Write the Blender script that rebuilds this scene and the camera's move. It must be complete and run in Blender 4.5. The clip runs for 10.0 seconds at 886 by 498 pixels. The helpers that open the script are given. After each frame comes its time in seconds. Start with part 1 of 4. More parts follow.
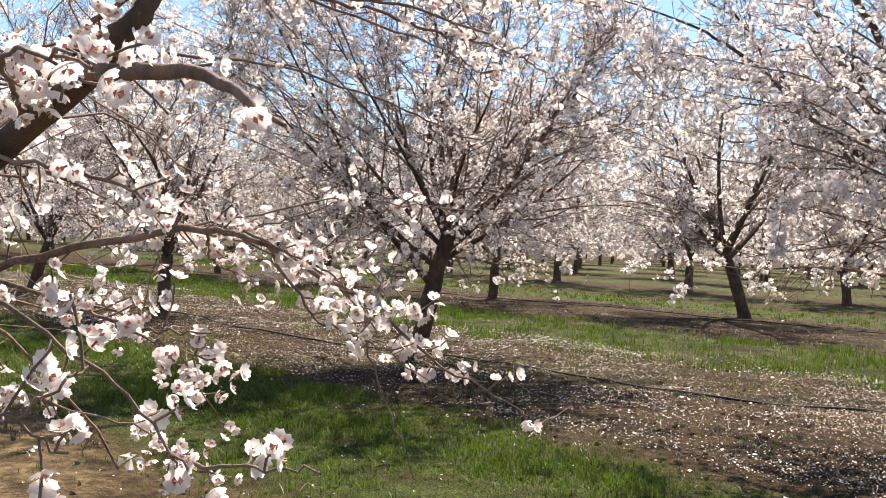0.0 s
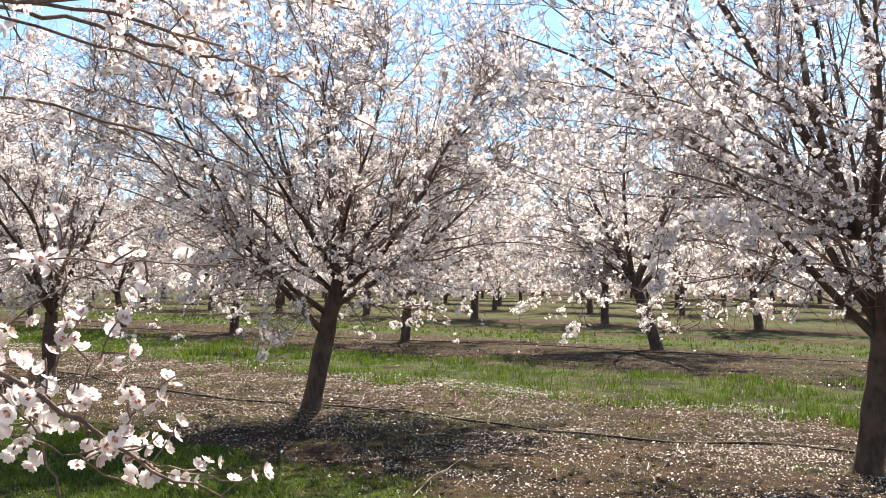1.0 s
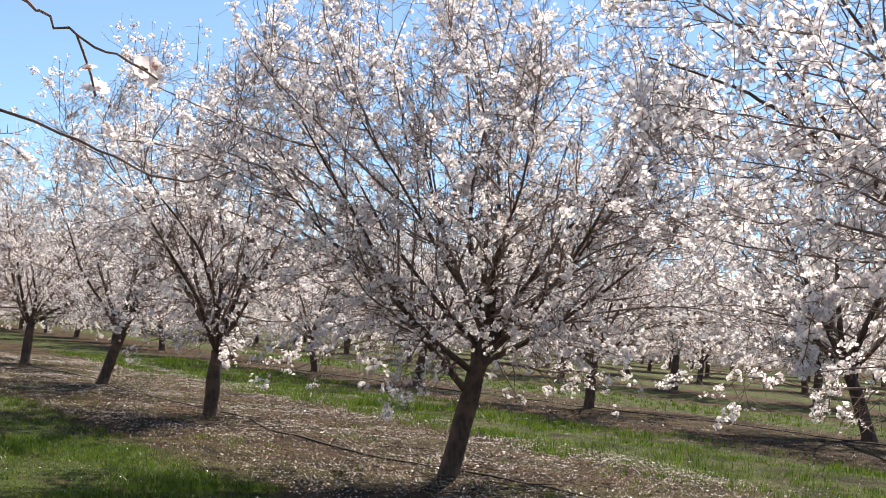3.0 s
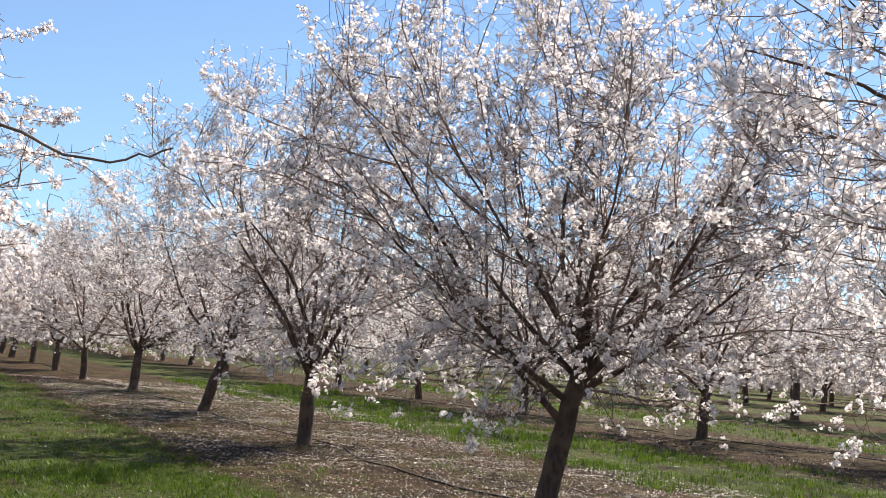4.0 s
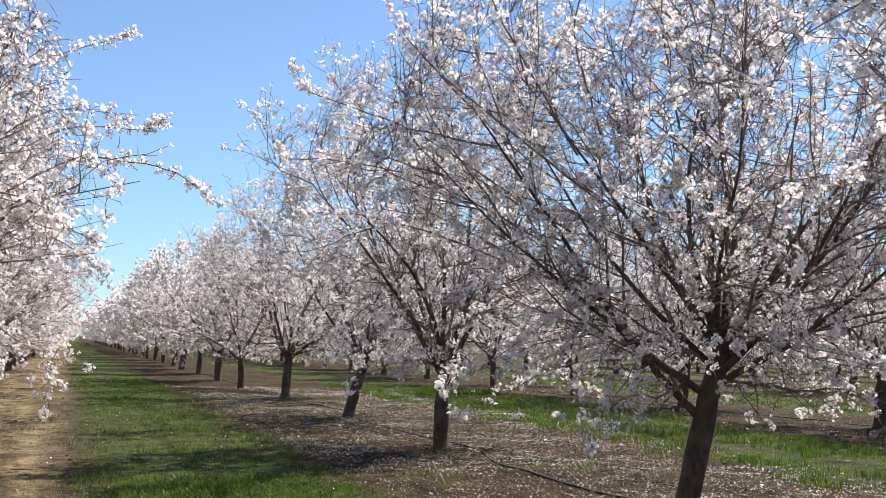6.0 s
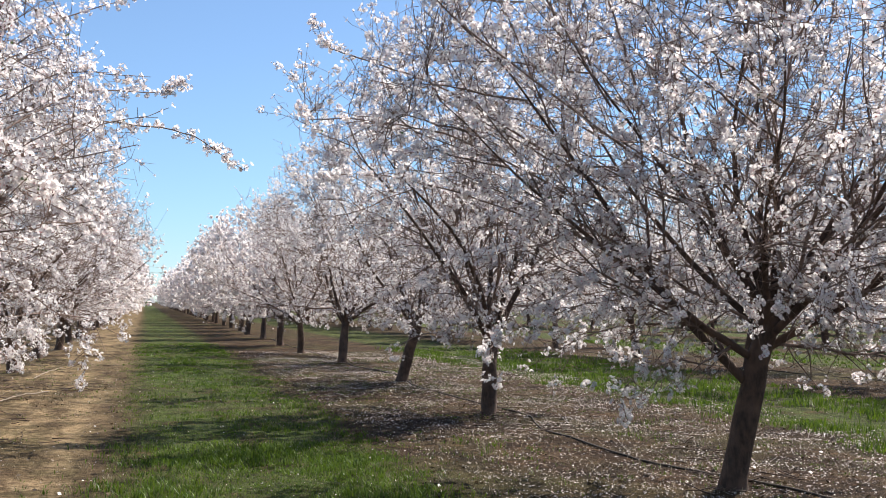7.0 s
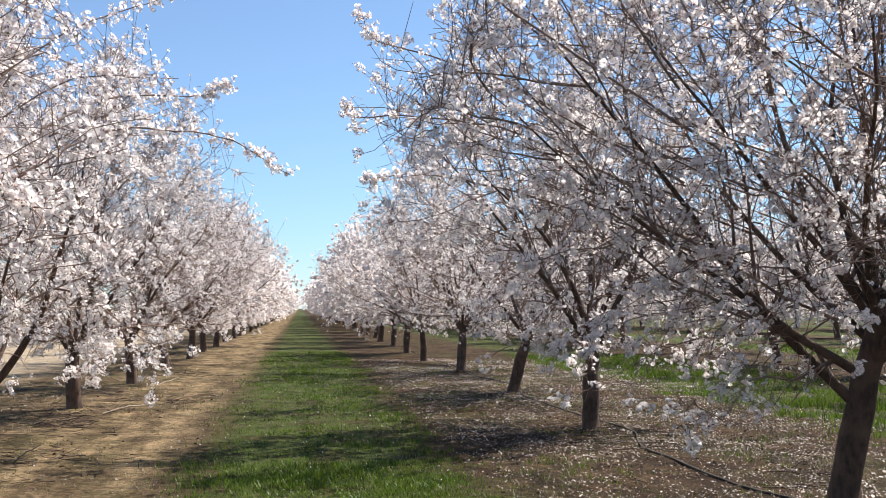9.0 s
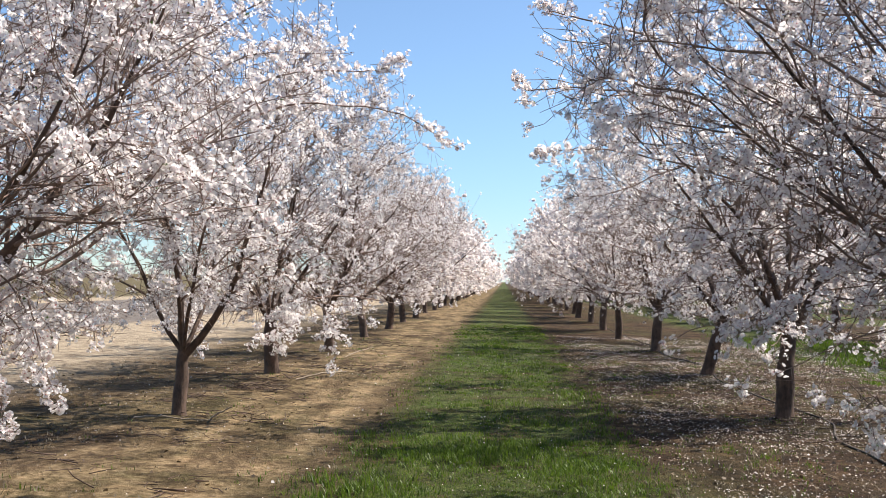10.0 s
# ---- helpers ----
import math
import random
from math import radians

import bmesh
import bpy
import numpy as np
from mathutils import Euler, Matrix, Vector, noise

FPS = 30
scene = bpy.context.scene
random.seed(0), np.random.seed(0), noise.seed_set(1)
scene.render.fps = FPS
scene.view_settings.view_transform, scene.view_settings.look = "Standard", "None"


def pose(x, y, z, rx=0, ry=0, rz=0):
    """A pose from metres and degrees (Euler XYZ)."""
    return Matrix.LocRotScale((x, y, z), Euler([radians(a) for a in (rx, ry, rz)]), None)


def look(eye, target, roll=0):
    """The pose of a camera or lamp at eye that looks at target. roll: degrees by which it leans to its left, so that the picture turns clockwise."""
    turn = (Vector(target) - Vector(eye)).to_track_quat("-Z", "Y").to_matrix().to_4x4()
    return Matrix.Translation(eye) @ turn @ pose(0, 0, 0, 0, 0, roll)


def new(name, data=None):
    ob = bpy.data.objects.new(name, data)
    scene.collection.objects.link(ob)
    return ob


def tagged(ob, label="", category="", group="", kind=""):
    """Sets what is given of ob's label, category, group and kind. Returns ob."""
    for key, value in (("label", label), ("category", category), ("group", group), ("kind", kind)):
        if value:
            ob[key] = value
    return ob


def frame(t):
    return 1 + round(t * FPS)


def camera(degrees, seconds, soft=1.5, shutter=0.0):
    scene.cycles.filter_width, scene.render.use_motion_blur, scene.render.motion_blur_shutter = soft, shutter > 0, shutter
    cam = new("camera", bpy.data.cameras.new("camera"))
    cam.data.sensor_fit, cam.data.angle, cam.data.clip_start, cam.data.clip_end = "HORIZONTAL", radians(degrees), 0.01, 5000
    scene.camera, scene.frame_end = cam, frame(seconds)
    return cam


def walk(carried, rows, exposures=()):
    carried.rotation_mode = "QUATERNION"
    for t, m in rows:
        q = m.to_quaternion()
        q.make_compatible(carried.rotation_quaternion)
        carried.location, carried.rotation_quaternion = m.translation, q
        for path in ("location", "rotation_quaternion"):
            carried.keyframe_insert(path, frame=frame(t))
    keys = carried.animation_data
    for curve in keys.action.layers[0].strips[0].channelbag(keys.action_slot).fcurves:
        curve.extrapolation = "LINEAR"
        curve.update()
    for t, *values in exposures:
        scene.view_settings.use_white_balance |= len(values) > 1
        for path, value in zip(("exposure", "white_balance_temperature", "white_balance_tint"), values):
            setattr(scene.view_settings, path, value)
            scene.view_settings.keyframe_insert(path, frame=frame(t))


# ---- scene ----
cam = camera(47.07, 10.0, soft=0.75)
PATH = [
    (0, look((-8.159, -8.210, 1.371), (-4.726, -4.575, 1.331), 2.56)),
    (0.5, look((-7.885, -8.201, 1.382), (-4.427, -4.593, 1.241), 1.54)),
    (1, look((-7.597, -8.132, 1.414), (-3.907, -4.763, 1.580), 0.18)),
    (1.5, look((-7.313, -8.015, 1.416), (-3.457, -4.844, 1.687), -0.49)),
    (2, look((-7.049, -8.046, 1.447), (-3.722, -4.345, 1.933), -1.57)),
    (2.2, look((-6.955, -8.022, 1.430), (-3.843, -4.130, 1.837), 0.71)),
    (3.3, look((-6.376, -7.813, 1.427), (-3.558, -3.705, 1.860), 5.31)),
    (3.5, look((-6.277, -7.759, 1.395), (-3.536, -3.601, 1.848), 6.82)),
    (4, look((-6.065, -7.561, 1.432), (-3.647, -3.215, 1.946), 3.98)),
    (4.5, look((-5.853, -7.459, 1.439), (-3.822, -2.921, 1.967), 4.39)),
    (5, look((-5.655, -7.426, 1.443), (-3.892, -2.777, 1.966), 5.40)),
    (5.2, look((-5.589, -7.371, 1.436), (-3.842, -2.709, 1.897), 4.17)),
    (6.3, look((-5.251, -7.069, 1.462), (-3.577, -2.381, 1.928), 0.91)),
    (6.5, look((-5.146, -7.018, 1.469), (-3.578, -2.286, 1.854), 1.45)),
    (7, look((-4.946, -6.891, 1.485), (-3.549, -2.097, 1.757), 0.68)),
    (7.5, look((-4.766, -6.734, 1.495), (-3.559, -1.896, 1.857), 0.29)),
    (8, look((-4.471, -6.635, 1.528), (-3.372, -1.764, 1.776), 1.75)),
    (8.5, look((-4.271, -6.499, 1.525), (-3.357, -1.586, 1.695), 0.96)),
    (9, look((-4.105, -6.344, 1.538), (-3.410, -1.401, 1.828), -0.06)),
    (9.5, look((-3.902, -6.322, 1.542), (-3.530, -1.342, 1.779), 2.29)),
    (10, look((-3.832, -6.193, 1.561), (-4.135, -1.205, 1.715), 1.34)),
]
walk(cam, PATH, [(0.0, 1.12, 7450, 14), (1.0, 1.34, 7250, 13), (2.2, 1.01, 6950, 12), (3.5, 0.97, 6980, 12), (5.0, 0.82, 6550, 11), (7.5, 0.84, 6600, 12), (10.0, 0.91, 6700, 12)])

# ---- world and sun ----
SUN_AZ, SUN_EL = 61.0, 51.0      # degrees from the row direction (+y) towards +x; elevation
world = bpy.data.worlds.new("world")
scene.world = world
world.use_nodes = True
wn = world.node_tree
sky = wn.nodes.new("ShaderNodeTexSky")
sky.sky_type = 'NISHITA'
sky.sun_disc = False
sky.sun_elevation, sky.sun_rotation = radians(SUN_EL), radians(SUN_AZ)
sky.altitude = 16000
sky.air_density, sky.dust_density, sky.ozone_density = 8.0, 0.0, 4.0
wn.links.new(sky.outputs[0], wn.nodes["Background"].inputs[0])
wn.nodes["Background"].inputs[1].default_value = 0.086
sun_data = bpy.data.lights.new("sun", 'SUN')
sun_data.energy, sun_data.angle, sun_data.color = 5.0, radians(0.53), (1.0, 0.968, 0.915)
sun = new("sun", sun_data)
_s = Vector((math.sin(radians(SUN_AZ)) * math.cos(radians(SUN_EL)), math.cos(radians(SUN_AZ)) * math.cos(radians(SUN_EL)), math.sin(radians(SUN_EL))))
sun.matrix_world = look(tuple(_s * 60), (0, 0, 0))


# ---- materials ----
def mat(name):
    m = bpy.data.materials.new(name)
    m.use_nodes = True
    m.node_tree.nodes.clear()
    out = m.node_tree.nodes.new("ShaderNodeOutputMaterial")
    return m, m.node_tree, out


def nd(nt, kind, **kw):
    n = nt.nodes.new(kind)
    for k, v in kw.items():
        n.inputs[k].default_value = v
    return n


def ramp(nt, fac, stops, interp='LINEAR'):
    n = nt.nodes.new("ShaderNodeValToRGB")
    n.color_ramp.interpolation = interp
    e = n.color_ramp.elements
    while len(e) < len(stops):
        e.new(0.5)
    for k, (p, c) in enumerate(stops):
        e[k].position = p
        e[k].color = (*c, 1) if len(c) == 3 else c
    nt.links.new(fac, n.inputs[0])
    return n.outputs[0]


def mix(nt, fac, a, b, blend='MIX'):
    n = nt.nodes.new("ShaderNodeMix")
    n.data_type, n.blend_type = 'RGBA', blend
    for s, v in ((0, fac), (6, a), (7, b)):
        if isinstance(v, (int, float)):
            n.inputs[s].default_value = v
        elif isinstance(v, tuple):
            n.inputs[s].default_value = (*v, 1)
        else:
            nt.links.new(v, n.inputs[s])
    return n.outputs[2]


def math_node(nt, op, a, b=0.0, c=0.0):
    n = nt.nodes.new("ShaderNodeMath")
    n.operation = op
    for k, v in enumerate((a, b, c)):
        if isinstance(v, (int, float)):
            n.inputs[k].default_value = v
        else:
            nt.links.new(v, n.inputs[k])
    return n.outputs[0]


def noise_tex(nt, scale, detail=4, vec=None, rough=0.55):
    n = nd(nt, "ShaderNodeTexNoise", Scale=scale, Detail=detail, Roughness=rough)
    if vec is not None:
        nt.links.new(vec, n.inputs["Vector"])
    return n.outputs[0]


def thin_leafy(name, dark, light, share, back, gloss=0.05, sheer=0.0):
    """Petals and leaves: thin sheets that let light through; every piece its own tone."""
    m, nt, out = mat(name)
    rnd = nt.nodes.new("ShaderNodeNewGeometry").outputs["Random Per Island"]
    col = ramp(nt, rnd, [(0.0, dark), (0.45, tuple((a + 2 * b) / 3 for a, b in zip(dark, light))), (1.0, light)])
    d = nt.nodes.new("ShaderNodeBsdfDiffuse")
    t = nt.nodes.new("ShaderNodeBsdfTranslucent")
    g = nd(nt, "ShaderNodeBsdfGlossy", Roughness=0.38)
    nt.links.new(col, d.inputs[0])
    nt.links.new(mix(nt, 1.0, col, back, 'MULTIPLY'), t.inputs[0])
    a = nd(nt, "ShaderNodeMixShader", Fac=share)
    b = nd(nt, "ShaderNodeMixShader", Fac=gloss)
    nt.links.new(d.outputs[0], a.inputs[1])
    nt.links.new(t.outputs[0], a.inputs[2])
    nt.links.new(a.outputs[0], b.inputs[1])
    nt.links.new(g.outputs[0], b.inputs[2])
    nt.links.new(b.outputs[0], out.inputs[0])
    if sheer:
        # tissue so thin that some light goes straight through
        e = nd(nt, "ShaderNodeMixShader", Fac=sheer)
        nt.links.new(b.outputs[0], e.inputs[1])
        nt.links.new(nt.nodes.new("ShaderNodeBsdfTransparent").outputs[0], e.inputs[2])
        nt.links.new(e.outputs[0], out.inputs[0])
    return m


PETAL = thin_leafy("petal", (0.78, 0.69, 0.68), (0.98, 0.96, 0.932), 0.61, (1.0, 0.98, 0.962), 0.04, 0.10)
CALYX = thin_leafy("calyx", (0.075, 0.035, 0.022), (0.20, 0.085, 0.060), 0.15, (1.0, 0.8, 0.6))
EYE = thin_leafy("flower_heart", (0.42, 0.10, 0.13), (0.60, 0.24, 0.22), 0.2, (1.0, 0.7, 0.7))
STAMEN = thin_leafy("stamen", (0.62, 0.46, 0.22), (0.80, 0.68, 0.42), 0.2, (1.0, 0.9, 0.7))
LEAF = thin_leafy("young_leaf", (0.040, 0.080, 0.016), (0.104, 0.176, 0.040), 0.4, (1.0, 1.0, 0.6))
GRASS = thin_leafy("grass_blade", (0.030, 0.062, 0.010), (0.128, 0.195, 0.030), 0.44, (1.0, 1.0, 0.55), 0.015)
STRAW = thin_leafy("dry_stalk", (0.11, 0.086, 0.052), (0.265, 0.22, 0.145), 0.2, (1.0, 0.95, 0.8))
FALLEN = thin_leafy("fallen_petal", (0.54, 0.425, 0.355), (0.86, 0.79, 0.725), 0.2, (1.0, 0.95, 0.95))


def bark_material(name, dark, light, scale):
    m, nt, out = mat(name)
    tc = nt.nodes.new("ShaderNodeTexCoord").outputs["Object"]
    mp = nt.nodes.new("ShaderNodeMapping")
    mp.inputs["Scale"].default_value = (1, 1, 0.35)
    nt.links.new(tc, mp.inputs[0])
    n1 = noise_tex(nt, scale, 6, mp.outputs[0], 0.65)
    n2 = noise_tex(nt, scale * 0.18, 3, tc)
    col = ramp(nt, n1, [(0.3, dark), (0.7, light)])
    col = mix(nt, ramp(nt, n2, [(0.45, (0, 0, 0)), (0.7, (1, 1, 1))]), col, tuple(min(1, c * 1.3) for c in light))
    p = nd(nt, "ShaderNodeBsdfPrincipled", Roughness=0.85)
    nt.links.new(col, p.inputs["Base Color"])
    bp = nd(nt, "ShaderNodeBump", Strength=0.8, Distance=0.02)
    nt.links.new(n1, bp.inputs["Height"])
    nt.links.new(bp.outputs[0], p.inputs["Normal"])
    nt.links.new(p.outputs[0], out.inputs[0])
    return m


BARK = bark_material("bark", (0.032, 0.0185, 0.012), (0.115, 0.070, 0.047), 28)
TWIG = bark_material("twig_bark", (0.098, 0.062, 0.046), (0.27, 0.185, 0.142), 60)


def stretched(nt, pos):
    mp = nt.nodes.new("ShaderNodeMapping")
    mp.inputs["Scale"].default_value = (2.2, 0.45, 1)
    nt.links.new(pos, mp.inputs[0])
    return mp.outputs[0]


def ground_material():
    m, nt, out = mat("orchard_ground")
    pos = nt.nodes.new("ShaderNodeNewGeometry").outputs["Position"]
    sep = nt.nodes.new("ShaderNodeSeparateXYZ")
    nt.links.new(pos, sep.inputs[0])
    n_big = noise_tex(nt, 0.35, 3, pos)
    n_mid = noise_tex(nt, 1.7, 5, pos, 0.65)
    n_fine = noise_tex(nt, 14, 6, pos, 0.7)
    n_grit = noise_tex(nt, 70, 4, pos, 0.75)
    # sway the strips' edges
    x = math_node(nt, 'ADD', sep.outputs[0], math_node(nt, 'MULTIPLY', math_node(nt, 'SUBTRACT', n_mid, 0.5), 1.5))
    x = math_node(nt, 'ADD', x, math_node(nt, 'MULTIPLY', math_node(nt, 'SUBTRACT', n_fine, 0.5), 0.7))

    def band(lo, hi, edge=0.25):
        a = nd(nt, "ShaderNodeMapRange")
        b = nd(nt, "ShaderNodeMapRange")
        for r, p0, p1 in ((a, lo - edge, lo + edge), (b, hi + edge, hi - edge)):
            nt.links.new(x, r.inputs[0])
            r.inputs[1].default_value, r.inputs[2].default_value = p0, p1
        return math_node(nt, 'MULTIPLY', a.outputs[0], b.outputs[0])

    soil = ramp(nt, n_fine, [(0.36, (0.025, 0.0148, 0.0078)), (0.5, (0.058, 0.0360, 0.0190)), (0.64, (0.130, 0.082, 0.045))])
    straw = ramp(nt, n_grit, [(0.38, (0.024, 0.0175, 0.0105)), (0.5, (0.066, 0.049, 0.028)), (0.63, (0.165, 0.126, 0.076))])
    col = mix(nt, ramp(nt, n_mid, [(0.44, (0, 0, 0)), (0.62, (0.8, 0.8, 0.8))]), soil, straw)
    # thin weed on the bare strips
    weed = ramp(nt, n_grit, [(0.4, (0.017, 0.027, 0.007)), (0.62, (0.088, 0.102, 0.027))])
    col = mix(nt, ramp(nt, n_big, [(0.46, (0, 0, 0)), (0.64, (0.5, 0.5, 0.5))]), col, weed)
    # the worn track beside the left row, and the open sandy land past it
    sand = ramp(nt, n_fine, [(0.36, (0.136, 0.095, 0.053)), (0.5, (0.258, 0.194, 0.112)), (0.64, (0.374, 0.292, 0.184))])
    blotch = ramp(nt, n_mid, [(0.36, (0.50, 0.54, 0.46)), (0.50, (0.98, 1.0, 0.98)), (0.64, (1.45, 1.43, 1.42))])
    sand = mix(nt, 1.0, sand, blotch, 'MULTIPLY')
    streak = ramp(nt, noise_tex(nt, 1.0, 4, stretched(nt, pos), 0.6), [(0.36, (0.15, 0.15, 0.15)), (0.60, (1, 1, 1))])
    col = mix(nt, math_node(nt, 'MULTIPLY', band(-7.3, -5.25, 0.4), streak), col, sand)
    col = mix(nt, math_node(nt, 'MULTIPLY', band(-10.8, -7.2, 0.6), math_node(nt, 'MULTIPLY', streak, 0.5)), col, sand)
    pale = ramp(nt, n_fine, [(0.3, (0.30, 0.25, 0.18)), (0.7, (0.52, 0.45, 0.34))])
    col = mix(nt, band(-4000, -10.4, 0.9), col, pale)
    road = ramp(nt, n_fine, [(0.3, (0.150, 0.136, 0.126)), (0.7, (0.245, 0.224, 0.204))])
    col = mix(nt, band(-26, -15.5, 0.4), col, road)
    field = ramp(nt, n_mid, [(0.3, (0.088, 0.082, 0.041)), (0.7, (0.184, 0.150, 0.088))])
    col = mix(nt, band(-4000, -29, 1.0), col, field)
    grass = ramp(nt, n_grit, [(0.38, (0.016, 0.033, 0.007)), (0.5, (0.056, 0.094, 0.018)), (0.63, (0.13, 0.175, 0.040))])
    grass = mix(nt, ramp(nt, n_fine, [(0.53, (0, 0, 0)), (0.64, (0.55, 0.55, 0.55))]), grass, straw)
    grass = mix(nt, ramp(nt, n_mid, [(0.52, (0, 0, 0)), (0.62, (0.7, 0.7, 0.7))]), grass, soil)
    grass = mix(nt, ramp(nt, n_big, [(0.48, (0, 0, 0)), (0.62, (0.28, 0.28, 0.28))]), grass, straw)
    for lo, hi in GRASS_STRIPS:
        col = mix(nt, math_node(nt, 'MULTIPLY', band(lo, hi), 0.9), col, grass)
    # random patches of darker ground; wider ones across the tree rows and their alley
    dark_patch = ramp(nt, noise_tex(nt, 2.9, 5, pos, 0.7), [(0.40, (0.54, 0.47, 0.42)), (0.52, (0.96, 0.89, 0.82)), (0.62, (1.06, 0.98, 0.90))])
    col = mix(nt, 1.0, col, dark_patch, 'MULTIPLY')
    wide_patch = ramp(nt, noise_tex(nt, 0.95, 4, pos, 0.6), [(0.42, (0.50, 0.44, 0.39)), (0.50, (0.93, 0.90, 0.86)), (0.60, (1.14, 1.10, 1.04))])
    col = mix(nt, math_node(nt, 'MULTIPLY', band(-2.6, 11.5, 0.5), 0.85), col, mix(nt, 1.0, col, wide_patch, 'MULTIPLY'))
    p = nd(nt, "ShaderNodeBsdfPrincipled", Roughness=0.95)
    p.inputs["Specular IOR Level"].default_value = 0.13
    nt.links.new(col, p.inputs["Base Color"])
    bp = nd(nt, "ShaderNodeBump", Strength=1.0, Distance=0.055)
    nt.links.new(math_node(nt, 'ADD', n_fine, math_node(nt, 'MULTIPLY', n_grit, 0.4)), bp.inputs["Height"])
    nt.links.new(bp.outputs[0], p.inputs["Normal"])
    nt.links.new(p.outputs[0], out.inputs[0])
    return m


GRASS_STRIPS = [(-5.05, -2.8), (2.9, 6.3), (12.3, 15.9), (17.6, 20.3), (24.3, 28.0), (29.4, 31.6), (35.2, 41.0), (46, 52), (57, 63), (68, 74), (79, 85)]


# ---- mesh helpers ----
def quad_mesh(name, verts, quads, material, smooth=False):
    """A mesh from arrays of vertices (n, 3) and quads (m, 4)."""
    me = bpy.data.meshes.new(name)
    verts, quads = np.asarray(verts, np.float32), np.asarray(quads, np.int32)
    me.vertices.add(len(verts))
    me.vertices.foreach_set("co", verts.ravel())
    me.loops.add(quads.size)
    me.loops.foreach_set("vertex_index", quads.ravel())
    me.polygons.add(len(quads))
    me.polygons.foreach_set("loop_start", np.arange(0, quads.size, 4, dtype=np.int32))
    if smooth:
        me.polygons.foreach_set("use_smooth", np.ones(len(quads), bool))
    me.update(calc_edges=True)
    me.materials.append(material)
    return me


def unit(v):
    return v / np.maximum(np.linalg.norm(v, axis=-1, keepdims=True), 1e-9)


def tubes(pts, rad, k):
    """Tapered tubes with k sides along polylines: pts (b, n, 3), rad (b, n)."""
    b, n, _ = pts.shape
    tan = unit(np.gradient(pts, axis=1))
    ref = np.where(np.abs(tan[:, :1, 2:]) > 0.8, np.array([1.0, 0, 0]), np.array([0, 0, 1.0]))
    ref = np.repeat(ref, n, 1)
    u = unit(np.cross(tan, ref))
    v = np.cross(tan, u)
    a = np.arange(k) * 2 * np.pi / k
    ring = pts[:, :, None] + rad[:, :, None, None] * (u[:, :, None] * np.cos(a)[:, None] + v[:, :, None] * np.sin(a)[:, None])
    idx = np.arange(b * n * k).reshape(b, n, k)
    nxt = np.roll(idx, -1, 2)
    q = np.stack([idx[:, :-1], nxt[:, :-1], nxt[:, 1:], idx[:, 1:]], -1).reshape(-1, 4)
    return ring.reshape(-1, 3), q


def shoot(rng, start, way, length, n, wob, up):
    """Wandering shoots: starts (b, 3), ways (b, 3), lengths (b)."""
    pts = [start]
    way = unit(way)
    step = (length / (n - 1))[:, None]
    for _ in range(n - 1):
        way = unit(way + rng.normal(0, wob, way.shape) + np.array([0, 0, 1.0]) * np.asarray(up).reshape(-1, 1))
        pts.append(pts[-1] + way * step)
    return np.stack(pts, 1)


def along(pts, rad, who, s):
    """Place, tangent and radius at the share s of the polylines who."""
    n = pts.shape[1]
    f = np.clip(s, 0, 0.999) * (n - 1)
    i = f.astype(int)
    w = (f - i)[:, None]
    a, b = pts[who, i], pts[who, i + 1]
    return a + (b - a) * w, unit(b - a), rad[who, i] * (1 - w[:, 0]) + rad[who, i + 1] * w[:, 0]


def sideways(rng, tan, angle):
    """Turns tangents by an angle (radians) to a random side."""
    r = unit(np.cross(tan, rng.normal(size=tan.shape)))
    return unit(tan * np.cos(angle)[:, None] + r * np.sin(angle)[:, None])


def petals_template(count, rim):
    """A shallow cup of quads: heart at the origin, opening along +z, 1 across."""
    v, q = [], []
    for k in range(count):
        a = 2 * math.pi * k / count
        for r, da, z in ((0.03, 0, 0), (0.43, -0.56 * rim, 0.33), (0.50, 0, 0.27), (0.43, 0.56 * rim, 0.33)):
            v.append((r * math.cos(a + da), r * math.sin(a + da), z + 0.02 * (k % 2)))
        q.append([4 * k, 4 * k + 1, 4 * k + 2, 4 * k + 3])
    return np.array(v), np.array(q)


def scatter(rng, places, ways, size, template):
    """Copies of a template at places, opening along ways, each spun and scaled."""
    tv, tq = template
    z = unit(ways)
    x = unit(np.cross(z, rng.normal(size=z.shape)))
    y = np.cross(z, x)
    m = np.stack([x, y, z], -1) * size[:, None, None]
    v = np.einsum('bij,kj->bki', m, tv) + places[:, None]
    q = tq[None] + (np.arange(len(places)) * len(tv))[:, None, None]
    return v.reshape(-1, 3), q.reshape(-1, 4)


def part(name, me, parent, label="", kind=""):
    ob = new(name, me)
    ob.parent = parent
    return tagged(ob, label=label, kind=kind)


FLOWER = petals_template(5, 1.0)
ROUGH_FLOWER = petals_template(3, 1.3)
SPRAY = petals_template(2, 1.75)
HEART = petals_template(2, 1.9)
CUP = (np.array([(0, 0, -0.7), (0.45, 0.0, 0.1), (0.0, 0.25, 0.12), (-0.45, 0.1, 0.1)]), np.array([[0, 1, 2, 3]]))


